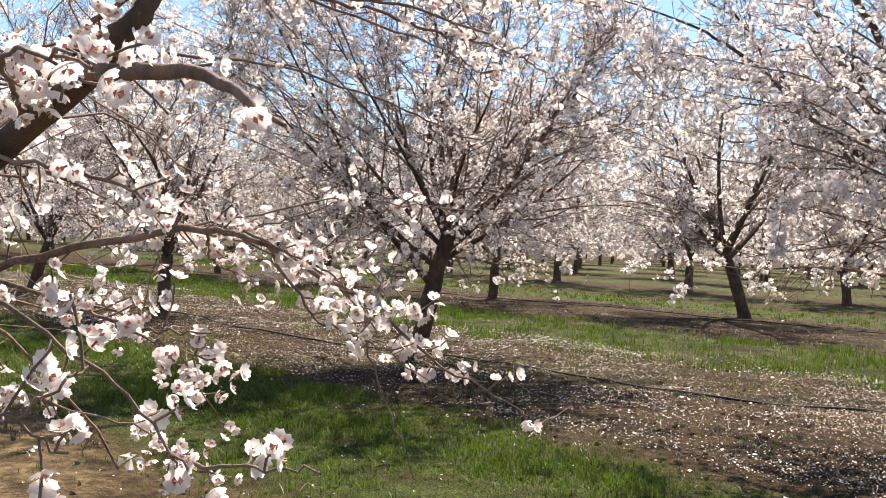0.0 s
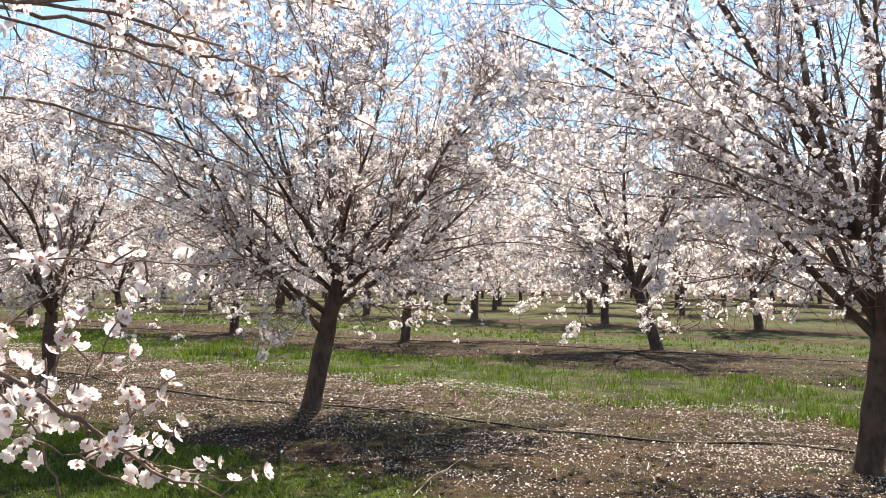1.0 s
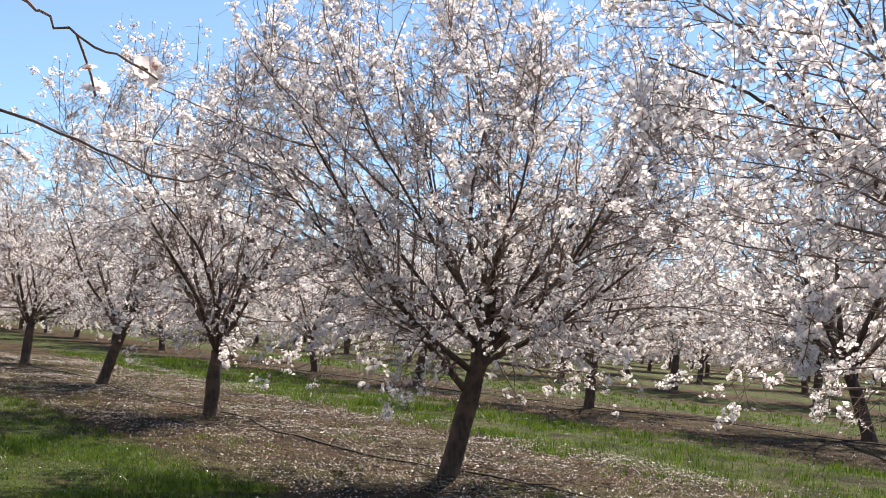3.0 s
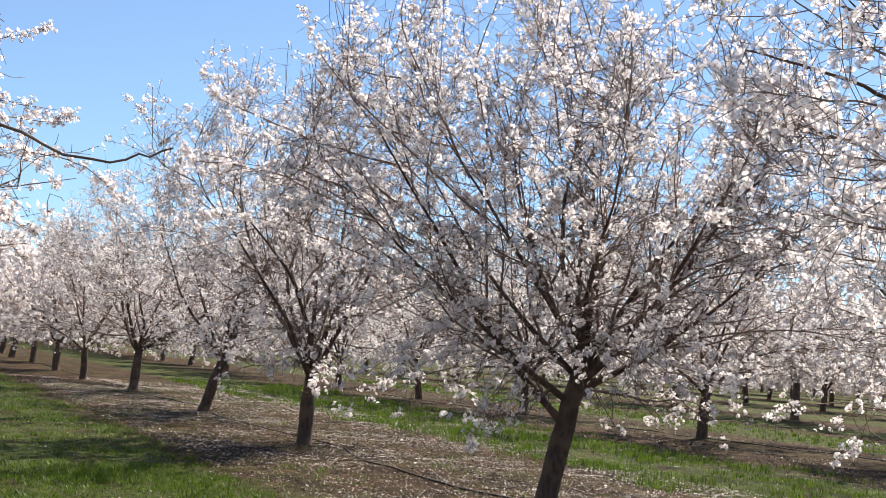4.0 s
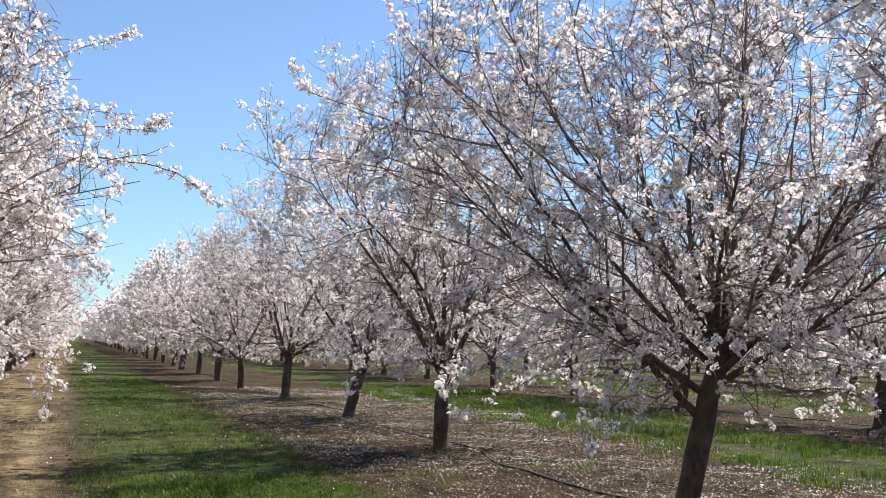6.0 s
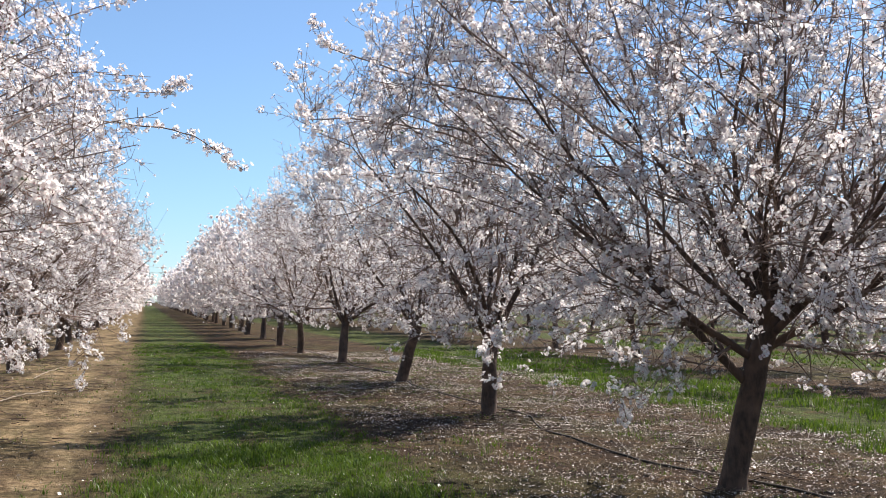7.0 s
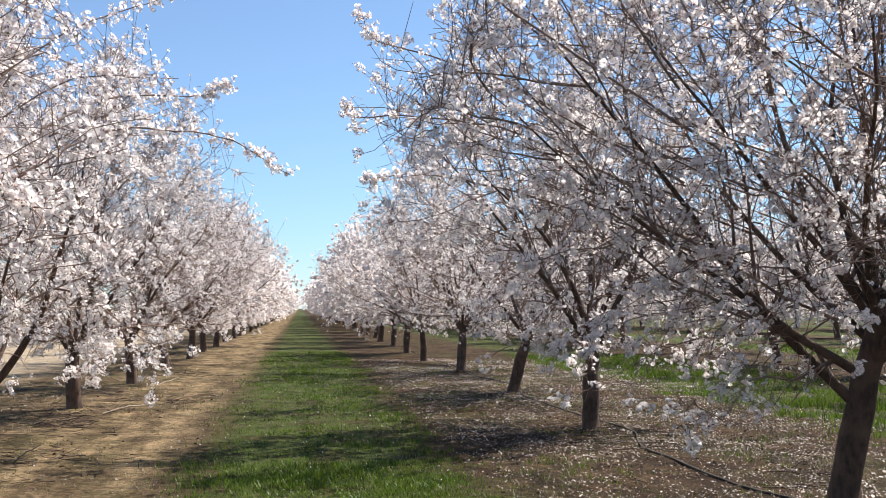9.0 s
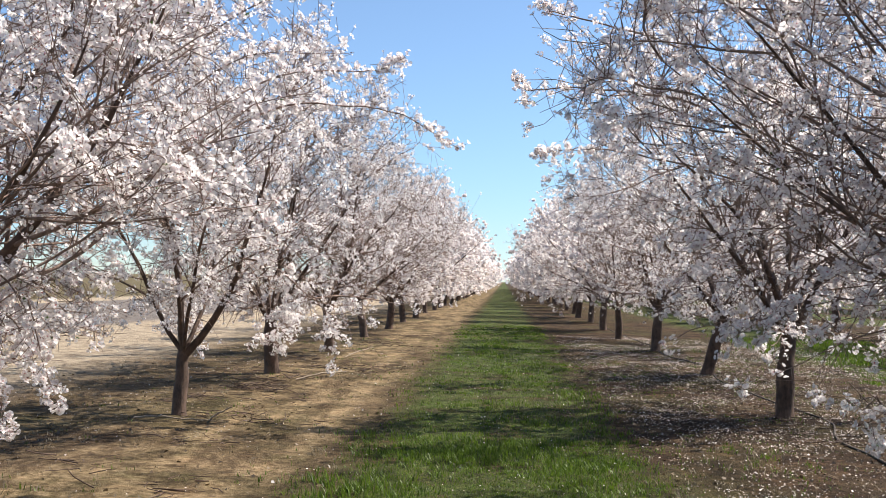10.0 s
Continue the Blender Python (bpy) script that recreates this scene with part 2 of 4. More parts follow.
def close_flower():
    """A flower for the nearest twigs: five cupped, notched petals, each of a few facets."""
    v, q = [], []
    rows = ((0.03, 0.04, 0.0), (0.17, 0.15, 0.04), (0.34, 0.245, 0.11), (0.49, 0.15, 0.20))
    for k in range(5):
        a = 2 * math.pi * k / 5
        c, s = math.cos(a), math.sin(a)
        base = len(v)
        for n, (r, h, z) in enumerate(rows):
            for side, lift, back in ((-1, 0.035, 0.0), (0, 0.0, 0.035 if n == 3 else -0.02), (1, 0.035, 0.0)):
                x, y = r - back, h * side
                v.append((x * c - y * s, x * s + y * c, z + lift + 0.02 * (k % 2)))
        for n in range(3):
            for m in range(2):
                i = base + 3 * n + m
                q.append([i, i + 3, i + 4, i + 1])
    return np.array(v), np.array(q)


CLOSE_FLOWER = close_flower()
FLECK = (np.array([(-0.5, 0.0, -0.06), (0.0, -0.42, 0.05), (0.5, 0.0, -0.04), (0.0, 0.42, 0.09)]), np.array([[0, 1, 2, 3]]))


# ---- the trees ----
def grow(rng, lean=(0.1, 0.0), trunk_h=0.95, trunk_r=0.115, limbs=None, size=1.0, clear=None, reach_r=2.9, top=4.45, skirt=1.05, stout=0, thick=(1.75, 1.25), straight=0.085):
    """The skeleton of one open-headed almond tree. clear: a test of places (n, 3) that stay free of shoots."""
    t = {}
    n = 9
    s = np.linspace(0, 1, n)
    bend = rng.normal(0, 0.012, (n, 2)).cumsum(0) * s[:, None]
    tr = np.stack([lean[0] * s ** 1.2 + bend[:, 0], lean[1] * s ** 1.2 + bend[:, 1], -0.08 + (trunk_h + 0.08) * s], -1)[None]
    rr = (trunk_r * (1.0 - 0.18 * s + 0.30 * np.exp(-s * 10) - 0.05 * np.sin(s * 9)))[None]
    t["trunk"] = (tr, rr)
    if limbs is None:
        k = int(rng.integers(4, 6))
        az0 = rng.uniform(0, 360)
        limbs = [(rng.uniform(0.82, 0.98), az0 + 360 * i / k + rng.normal(0, 14), rng.uniform(40, 62), rng.uniform(2.8, 3.5)) for i in range(k)]
        limbs += [(0.96, rng.uniform(0, 360), 78, 3.0), (0.94, rng.uniform(0, 360), 70, 2.9)]
    la = np.array(limbs, float)
    p0, _, r0 = along(tr, rr, np.zeros(len(la), int), la[:, 0])
    az, el = np.radians(la[:, 1]), np.radians(la[:, 2])
    way = np.stack([np.cos(az) * np.cos(el), np.sin(az) * np.cos(el), np.sin(el)], -1)
    n1 = 13

    def held(P, floor, give=0.5):
        """Bends shoots back into the head's outline: its spread, its top, and a lowest hanging height."""
        z = P[..., 2]
        z = np.where(z > top, top + give * (z - top), z)
        low_edge = floor + 0.26 * np.sin(P[..., 0] * 4.1 + 1.0) * np.cos(P[..., 1] * 3.7)
        z = np.where((z < low_edge) & (np.arange(P.shape[1]) > 0), low_edge + 0.4 * (z - low_edge), z)
        spread = np.interp(z, (0.0, 1.0, 2.5, top - 1.2, top), (2.5, reach_r - 0.1, reach_r, reach_r * 0.76, reach_r * 0.3))
        r = np.hypot(P[..., 0], P[..., 1])
        k = np.where(r > spread, (spread + give * (r - spread)) / np.maximum(r, 1e-6), 1.0)
        return np.stack([P[..., 0] * k, P[..., 1] * k, z], -1)

    L1 = shoot(rng, p0, way, la[:, 3] * size, n1, straight, 0.02)
    L1[:, 4:] = held(L1, 0.9)[:, 4:]
    R1 = (r0 * rng.uniform(0.38, 0.50, len(la)))[:, None] * (np.linspace(1, 0.16, n1) ** 1.15)
    if stout:
        R1[:stout] *= np.linspace(*thick, n1)
    t["limbs"] = (L1, R1)
    # second order: upright and outward branches, the low ones reaching far out
    per = 12
    who = np.repeat(np.arange(len(la)), per)
    s = np.tile(np.linspace(0.08, 0.98, per), len(la)) + rng.normal(0, 0.03, per * len(la))
    p, tan, r = along(L1, R1, who, s)
    way = sideways(rng, tan, np.radians(rng.uniform(24, 55, len(s))))
    out = unit(p * np.array([1, 1, 0]) + 1e-6)
    lowness = np.clip(0.66 - s, 0, 1)[:, None] * (rng.random((len(s), 1)) < 0.42)
    way = unit(way + out * (0.28 + 1.3 * lowness) + np.array([0, 0, 1.0]) * (0.20 * rng.uniform(-0.7, 1.4, (len(s), 1)) - 1.15 * lowness))
    length = rng.uniform(1.05, 2.0, len(s)) * (1.12 - 0.35 * s) * size
    n2 = 9
    L2 = shoot(rng, p, way, length, n2, 0.10, rng.uniform(-0.03, 0.06, len(s)) - 0.02 * lowness[:, 0])
    L2 = held(L2, skirt + 0.1)
    R2 = (np.clip(r * 0.55, 0.0085, 0.022) * (1 - 0.75 * lowness[:, 0]))[:, None] * np.linspace(1, 0.26, n2)
    # third order: long fruiting shoots, from branches and limbs
    pick = np.linspace(0, n1 - 1, n2).astype(int)
    big_p, big_r = np.concatenate([L2, L1[:, pick]]), np.concatenate([R2, R1[:, pick]])
    m3 = int(len(L2) * 10)
    who = np.concatenate([rng.integers(0, len(L2), m3), rng.integers(len(L2), len(big_p), len(la) * 14)])
    s = rng.uniform(0.06, 1.0, len(who)) ** 0.9
    p, tan, r = along(big_p, big_r, who, s)
    way = sideways(rng, tan, np.radians(rng.uniform(28, 86, len(s))))
    out = unit(p * np.array([1, 1, 0]) + 1e-6)
    low = np.clip((1.9 - p[:, 2]) / 1.0, 0, 1)[:, None]
    way = unit(way + out * 0.16 + np.array([0, 0, 1.0]) * (0.14 - 0.66 * low))
    length = rng.uniform(0.30, 0.95, len(s)) * size * (1 - 0.5 * low[:, 0])
    n3 = 6
    L3 = shoot(rng, p, way, length, n3, 0.21, (0.04 - 0.16 * low[:, 0]))
    L3 = held(L3, skirt - 0.03, 0.85)
    R3 = np.clip(r * 0.5, 0.0038, 0.0075)[:, None] * np.linspace(1, 0.5, n3)
    # straight whips on top of the head
    mw = 6 * len(la)
    high = np.argsort(-L2[:, -1, 2])[:max(8, len(L2) // 2)]
    p, tan, r = along(L2, R2, rng.choice(high, mw), rng.uniform(0.5, 1.0, mw))
    whip = shoot(rng, p, unit(tan * 0.5 + np.array([0, 0, 1.2]) + rng.normal(0, 0.15, p.shape)), rng.uniform(0.35, 0.9, mw) * size, n3, 0.04, np.full(mw, 0.05))
    L3 = np.concatenate([L3, whip])
    R3 = np.concatenate([R3, np.full((mw, 1), 0.005) * np.linspace(1, 0.5, n3)])
    # spurs and side twigs
    m4 = int(len(L3) * 4.8)
    who = rng.integers(0, len(L3), m4)
    p, tan, r = along(L3, R3, who, rng.uniform(0.08, 1.0, m4))
    way = sideways(rng, tan, np.radians(rng.uniform(40, 95, m4)))
    L4 = shoot(rng, p, way, rng.uniform(0.06, 0.34, m4), 4, 0.2, np.full(m4, -0.02))
    L4 = held(L4, skirt - 0.10, 0.9)
    R4 = np.clip(r * 0.6, 0.0026, 0.0042)[:, None] * np.linspace(1, 0.6, 4)
    for name, P, R, floor in (("branches", L2, R2, 0.5), ("shoots", L3, R3, 0.45), ("twigs", L4, R4, 0.40)):
        ok = P[:, :, 2].min(1) > floor
        if clear is not None:
            ok &= ~clear(P.reshape(-1, 3)).reshape(P.shape[:2]).any(1)
        t[name] = (P[ok], R[ok])
    return t


def bloom(rng, t, count):
    """Places and ways for flowers along shoots and twigs, in loose clusters."""
    got_p, got_w = [], []
    for key, share, first in (("twigs", 0.60, 0.1), ("shoots", 0.32, 0.1), ("branches", 0.08, 0.15)):
        P, R = t[key]
        m = int(count * share / 9.0)
        rich = rng.gamma(1.5, 1.0, len(P)) + 0.1
        length = np.linalg.norm(np.diff(P, axis=1), axis=-1).sum(1)
        who = rng.choice(len(P), m, p=rich * length / (rich * length).sum())
        p, tan, r = along(P, R, who, rng.uniform(first, 1.0, m))
        for _ in range(9):
            side = unit(np.cross(tan, rng.normal(size=tan.shape)))
            got_p.append(p + side * (r + rng.uniform(0.010, 0.045, m))[:, None] + tan * rng.normal(0, 0.022, (m, 1)))
            got_w.append(side + rng.normal(0, 0.45, side.shape) + np.array([0, 0, 0.12]))
    # a flower or two at the tip of every shoot
    P, R = t["shoots"]
    for _ in range(2):
        ends = P[:, -1] - (P[:, -1] - P[:, -2]) * rng.uniform(0, 0.35, (len(P), 1))
        got_p.append(ends + rng.normal(0, 0.012, ends.shape))
        got_w.append(unit(P[:, -1] - P[:, -2]) + rng.normal(0, 0.6, ends.shape))
    return np.concatenate(got_p), np.concatenate(got_w)


FLOWER_PIECES = ("blossom_heart", "calyx", "stamen")
TREE_LABEL = "almond tree in full white-pink blossom with dark bare trunk"
COUNTS = (20000, 13500, 9500, 2600)


def tree_meshes(rng, level, extra=(), count=0, at_hand=False, **kw):
    """Meshes for a tree. level 0: beside the path; 1: middle distance; 2: far; 3: very far. extra: more branches, as (points, radius, flowers a metre). at_hand: twigs that the path passes within reach."""
    t = grow(rng, **kw)
    made = []
    tv, tq = tubes(*t["trunk"], (16, 10, 6, 5)[level])
    if level == 0:
        rough = np.array([noise.noise(Vector(p) * 6.0) + 0.5 * noise.noise(Vector((p[0] * 22, p[1] * 22, p[2] * 9))) for p in tv])
        axis = np.repeat(t["trunk"][0][0], 16, 0)
        tv = tv + unit(tv - axis) * (rough * 0.010)[:, None]
    made.append(("trunk", quad_mesh("trunk", tv, tq, BARK, True), "rough dark brown bark, bare of blossom", ""))
    lp, lr = t["limbs"]
    if level == 0:
        for k in range(len(lp)):
            made.append(("limb", quad_mesh("limb", *tubes(lp[k:k + 1], lr[k:k + 1], 10), BARK, True), "", ""))
    else:
        made.append(("scaffold", quad_mesh("scaffold", *tubes(lp, lr, (0, 7, 4, 3)[level]), BARK, True), "", "stuff"))
    step = (1, 1, 2, 6)[level]
    kids = [tubes(t["branches"][0][:, ::(1, 1, 2)[level]], t["branches"][1][:, ::(1, 1, 2)[level]], (6, 4, 3)[level]) if level < 3 else tubes(t["branches"][0][::3, ::2], t["branches"][1][::3, ::2] * 1.6, 3)]
    if level < 2:
        kids.append(tubes(*t["shoots"], 4) if level == 0 else tubes(t["shoots"][0][:, [0, 2, 5]], t["shoots"][1][:, [0, 2, 5]], 3))
        kids.append(tubes(t["twigs"][0][:, [0, 1, 3]], t["twigs"][1][:, [0, 1, 3]], 3) if level == 0 else tubes(t["twigs"][0][::2, ::3], t["twigs"][1][::2, ::3] * 1.6, 3))
    else:
        kids.append(tubes(t["shoots"][0][::step, ::5], t["shoots"][1][::step, ::5] * 1.9, 3))
    p, w = bloom(rng, t, count or COUNTS[level])
    near_p, near_w = [np.zeros((0, 3))], [np.zeros((0, 3))]
    for pts, radius, rate in extra:
        line = np.array(pts, float)
        seg = np.linspace(0, len(line) - 1, 6 * len(line))
        fine = np.stack([np.interp(seg, np.arange(len(line)), line[:, c]) for c in range(3)], -1)
        for _ in range(3):
            fine[1:-1] = (fine[:-2] + 2 * fine[1:-1] + fine[2:]) / 4
        fine = fine + rng.normal(0, 0.0035, fine.shape)
        fr = np.maximum(radius * np.linspace(1, 0.3 if radius < 0.01 else 0.12, len(fine)), 0.0016)
        if radius > 0.028:
            made.append(("limb", quad_mesh("limb", *tubes(fine[None], fr[None], 10), BARK, True), "", ""))
        else:
            kids.append(tubes(fine[None], fr[None], 7))
        run = np.linalg.norm(np.diff(fine, axis=0), axis=1).sum()
        m = int(run * rate / 3)
        if m:
            # short spurs that carry the flowers
            q, tan, r = along(fine[None], fr[None], np.zeros(m, int), rng.uniform(0.08, 1.0, m))
            spur = shoot(rng, q, sideways(rng, tan, np.radians(rng.uniform(40, 80, m))), rng.uniform(0.02, 0.09, m) * (4.0 if rate >= 100 and radius > 0.008 else 1.0), 4, 0.15, np.full(m, 0.02))
            kids.append(tubes(spur, np.full((m, 4), 0.0018), 4))
            for k in range(3):
                way = unit(spur[:, -1] - spur[:, 0]) + rng.normal(0, 0.6, (m, 3))
                near_p.append(spur[:, -1 - k] + unit(way) * 0.012)
                near_w.append(way)
    v, q, base = [], [], 0
    for kv, kq in kids:
        v.append(kv)
        q.append(kq + base)
        base += len(kv)
    made.append(("twig_growth", quad_mesh("twig_growth", np.concatenate(v), np.concatenate(q), TWIG), "thin grey-brown shoots and spurs", "stuff"))
    if level == 0:
        size = rng.uniform(0.036, 0.052, len(p))
        half = len(p) // 2
        v, q = scatter(rng, p[:half], w[:half], size[:half], FLOWER)
        v1, q1 = scatter(rng, p[half:], w[half:], size[half:], ROUGH_FLOWER)
        v, q = np.concatenate([v, v1]), np.concatenate([q, q1 + len(v)])
        hp, hw, hs = p[::4], w[::4], size[::4] * 1.2
        if extra:
            cp, cw = np.concatenate(near_p), np.concatenate(near_w)
            cs = rng.uniform(0.023, 0.034, len(cp)) if at_hand else rng.uniform(0.034, 0.050, len(cp))
            v3, q3 = scatter(rng, cp, cw, cs, CLOSE_FLOWER if at_hand else FLOWER)
            v, q = np.concatenate([v, v3]), np.concatenate([q, q3 + len(v)])
            hp, hw, hs = np.concatenate([hp, cp]), np.concatenate([hw, cw]), np.concatenate([hs, cs * (1.7 if at_hand else 0.9)])
        if extra and at_hand:
            # tufts of fine stamens
            many = np.repeat(np.arange(len(cp)), 7)
            base = cp[many] + unit(cw[many]) * 0.002
            tip = unit(cw[many]) + rng.normal(0, 0.33, (len(many), 3))
            line = np.stack([base, base + unit(tip) * (cs[many] * 0.36)[:, None]], 1)
            made.append(("stamen", quad_mesh("stamen", *tubes(line, np.full((len(many), 2), 0.00035), 3), STAMEN), "pale yellow stamens in the nearest flowers", "stuff"))
        v2, q2 = scatter(rng, hp + unit(hw) * 0.003, hw, hs * 0.26, HEART)
        made.append(("blossom_heart", quad_mesh("blossom_heart", v2, q2, EYE), "small pink-red flower hearts", "stuff"))
    elif level == 1:
        v, q = scatter(rng, p, w, rng.uniform(0.038, 0.054, len(p)), ROUGH_FLOWER)
    else:
        v, q = scatter(rng, p, w, rng.uniform(0.095, 0.14, len(p)) * (1, 1, 1, 2.0)[level], FLECK)
    if level < 2:
        cup = slice(None, None, 2)
        cv, cq = scatter(rng, p[cup] - unit(w[cup]) * 0.004, w[cup], np.full(len(p[cup]), 0.016 + 0.004 * level), CUP)
        made.append(("calyx", quad_mesh("calyx", cv, cq, CALYX), "reddish-brown cups behind the flowers", "stuff"))
    made.append(("blossom", quad_mesh("blossom", v, q, PETAL), "white to pale pink five-petalled flowers", "stuff"))
    if level == 0:
        m = rng.choice(len(p), 420)
        v, q = scatter(rng, p[m] + rng.normal(0, 0.01, (len(m), 3)), w[m] + np.array([0, 0, 0.8]), rng.uniform(0.018, 0.038, len(m)), SPRAY)
        made.append(("young_foliage", quad_mesh("young_foliage", v, q, LEAF), "tiny bright green new leaves", "stuff"))
    return made


def plant(meshes, x, y, turn=0.0, size=1.0, label=TREE_LABEL, group="orchard trees"):
    root = new("almond_tree")
    root.empty_display_size = 0.3
    root.matrix_world = Matrix.LocRotScale((x, y, ground_z(x, y)), Euler((0, 0, turn)), (size, size, size))
    tagged(root, label, "tree", group)
    flowers = None
    for name, me, lab, kind in sorted(meshes, key=lambda m: m[0] != "blossom"):
        ob = part(name, me, flowers if name in FLOWER_PIECES and flowers else root, lab, kind)
        flowers = ob if name == "blossom" else flowers
    return root


ROW_X = (-7.35, -0.3, 10.4, 22.5)


def ground_z(x, y):
    """Height of the ground: nearly flat, low ridges along the rows, soft bumps near by."""
    far = max(0.0, 1.0 - math.hypot(x, y - 10) / 90.0)
    if far == 0.0:
        return 0.0
    h = 0.03 * noise.noise(Vector((x * 0.4, y * 0.4, 0.3))) + 0.022 * noise.noise(Vector((x * 1.6, y * 1.6, 5.1))) + 0.010 * noise.noise(Vector((x * 5.0, y * 5.0, 2.1)))
    for rx in ROW_X:
        h += 0.03 * math.exp(-((x - rx) / 0.9) ** 2)
    return h * far


# ---- ground ----
def spaced(fine_lo, fine_hi, step, far):
    mid = list(np.arange(fine_lo, fine_hi, step))
    up, d = [fine_hi], step
    while up[-1] < far:
        d *= 1.22
        up.append(up[-1] + d)
    dn, d = [fine_lo], step
    while dn[-1] > -far:
        d *= 1.22
        dn.append(dn[-1] - d)
    return np.array(dn[:0:-1] + mid + up)


gx, gy = spaced(-10, 8, 0.10, 3000), spaced(-9, 16, 0.13, 3000)
gv = np.array([(x, y, ground_z(x, y)) for x in gx for y in gy])
gi = np.arange(len(gx) * len(gy)).reshape(len(gx), len(gy))
gq = np.stack([gi[:-1, :-1], gi[1:, :-1], gi[1:, 1:], gi[:-1, 1:]], -1).reshape(-1, 4)
ground = tagged(new("ground", quad_mesh("ground", gv, gq, ground_material(), True)), "flat orchard floor of brown soil, sandy track and mown grass strips", "ground", kind="structure")

# ---- trees: right row ----
rng = np.random.default_rng(11)
def bough(tree, radius, flowers, *way):
    """Adds a bough to a tree's list: its thickness, flowers a metre, and the way that it takes."""
    tree.append((list(way), radius, flowers))


LEAD_REACH = []
bough(LEAD_REACH, 0.01, 40, (-0.93, -0.29, 2.56), (-2.39, -0.51, 3.37), (-2.77, -0.55, 3.66), (-2.99, -0.60, 4.03))
bough(LEAD_REACH, 0.010, 60, (-1.00, 0.20, 2.40), (-2.30, 0.62, 3.25), (-3.00, 0.88, 3.50), (-3.20, 0.95, 3.57), (-3.28, 0.98, 3.81))
bough(LEAD_REACH, 0.009, 60, (-1.00, 0.20, 2.20), (-2.20, 0.60, 2.85), (-2.95, 0.88, 2.98), (-3.33, 1.00, 2.96), (-3.41, 1.02, 3.09))
bough(LEAD_REACH, 0.009, 60, (-1.26, -0.40, 2.95), (-2.14, -0.60, 4.05), (-2.21, -0.77, 4.55))
bough(LEAD_REACH, 0.009, 60, (-1.16, -0.60, 3.08), (-1.56, -0.82, 3.83), (-1.43, -1.26, 4.70))
bough(LEAD_REACH, 0.009, 60, (-0.55, -0.77, 3.14), (-0.89, -1.02, 3.91), (-0.95, -1.14, 4.34), (-0.94, -1.39, 4.83))
bough(LEAD_REACH, 0.007, 120, (-0.60, -0.10, 1.90), (-1.08, -0.24, 1.85), (-2.14, -0.37, 1.18))
bough(LEAD_REACH, 0.007, 120, (0.00, -0.60, 1.70), (0.06, -1.02, 1.57), (0.28, -2.03, 1.08))
bough(LEAD_REACH, 0.008, 95, (-0.90, 0.20, 1.90), (-2.10, 0.55, 2.36), (-2.85, 0.76, 2.52), (-3.24, 0.88, 2.48))
bough(LEAD_REACH, 0.007, 70, (-1.40, 0.30, 2.60), (-2.30, 0.75, 3.20), (-2.95, 0.98, 3.28))
for az, out, high, low in ((205, 0.60, 1.55, 1.02), (150, 0.85, 1.50, 1.05), (182, 1.10, 1.50, 1.00), (245, 1.05, 1.55, 1.06), (165, 1.50, 1.60, 0.96), (197, 1.65, 1.55, 1.02),
                           (228, 1.60, 1.55, 0.98), (290, 1.50, 1.50, 0.98), (318, 1.20, 1.55, 0.94), (338, 1.45, 1.60, 0.90)):
    c, n = math.cos(radians(az)), math.sin(radians(az))
    LEAD_REACH.append(([(c * out * 0.6, n * out * 0.6, high), (c * (out + 0.05), n * (out + 0.05), high - 0.10), (c * (out + 0.34), n * (out + 0.32), (high + low) / 2 + 0.05), (c * (out + 0.50), n * (out + 0.52), low + 0.08)], 0.0045, 50))
lead = tree_meshes(np.random.default_rng(5), 0, lean=(0.25, -0.16), trunk_h=1.4, trunk_r=0.106, reach_r=3.05, top=4.85, skirt=1.0, count=29000, extra=LEAD_REACH, stout=14, thick=(0.95, 0.72), straight=0.07,
                   limbs=[(0.60, 158, 48, 3.7), (0.97, 152, 62, 3.5), (0.99, 100, 80, 3.2), (0.97, -15, 58, 3.4), (0.93, -28, 42, 3.4), (0.80, -15, 32, 3.0), (0.95, 62, 52, 3.3), (0.90, 250, 50, 3.2), (0.95, 205, 62, 3.3), (0.85, 292, 46, 3.1), (0.98, 35, 68, 3.3), (0.75, 178, 36, 3.3), (0.90, 130, 38, 3.4), (0.98, 180, 74, 3.2)])
plant(lead, -0.38, 0.4, label="almond tree in full blossom, leaning trunk, low drooping twigs")
BACK_REACH = []
bough(BACK_REACH, 0.013, 105, (-0.43, -0.13, 1.78), (-1.14, -0.07, 1.90), (-1.66, 0.24, 2.08), (-1.89, 0.65, 2.32), (-2.42, 1.07, 2.36))
bough(BACK_REACH, 0.011, 105, (-0.33, 0.15, 2.48), (-0.98, 0.09, 2.56), (-1.80, 0.21, 2.74), (-2.08, 0.59, 2.95), (-2.63, 1.13, 3.01))
bough(BACK_REACH, 0.01, 105, (-0.45, -0.09, 2.31), (-1.93, 0.12, 2.54), (-2.25, 0.46, 2.70), (-2.61, 0.70, 2.67))
bough(BACK_REACH, 0.01, 105, (-0.43, -0.04, 1.94), (-1.24, 0.18, 2.04), (-1.95, 0.22, 2.39), (-2.63, 0.75, 2.50), (-2.89, 0.89, 2.49))
bough(BACK_REACH, 0.01, 105, (-0.45, 0.03, 1.88), (-1.11, 0.22, 1.99), (-1.70, 0.27, 2.20), (-1.93, 0.62, 2.40), (-2.23, 0.70, 2.83), (-2.31, 0.71, 3.11))
bough(BACK_REACH, 0.01, 105, (-0.37, 0.01, 1.60), (-0.81, 0.31, 1.90), (-1.37, 0.39, 1.94), (-1.54, 0.73, 2.01), (-2.10, 1.25, 2.60))
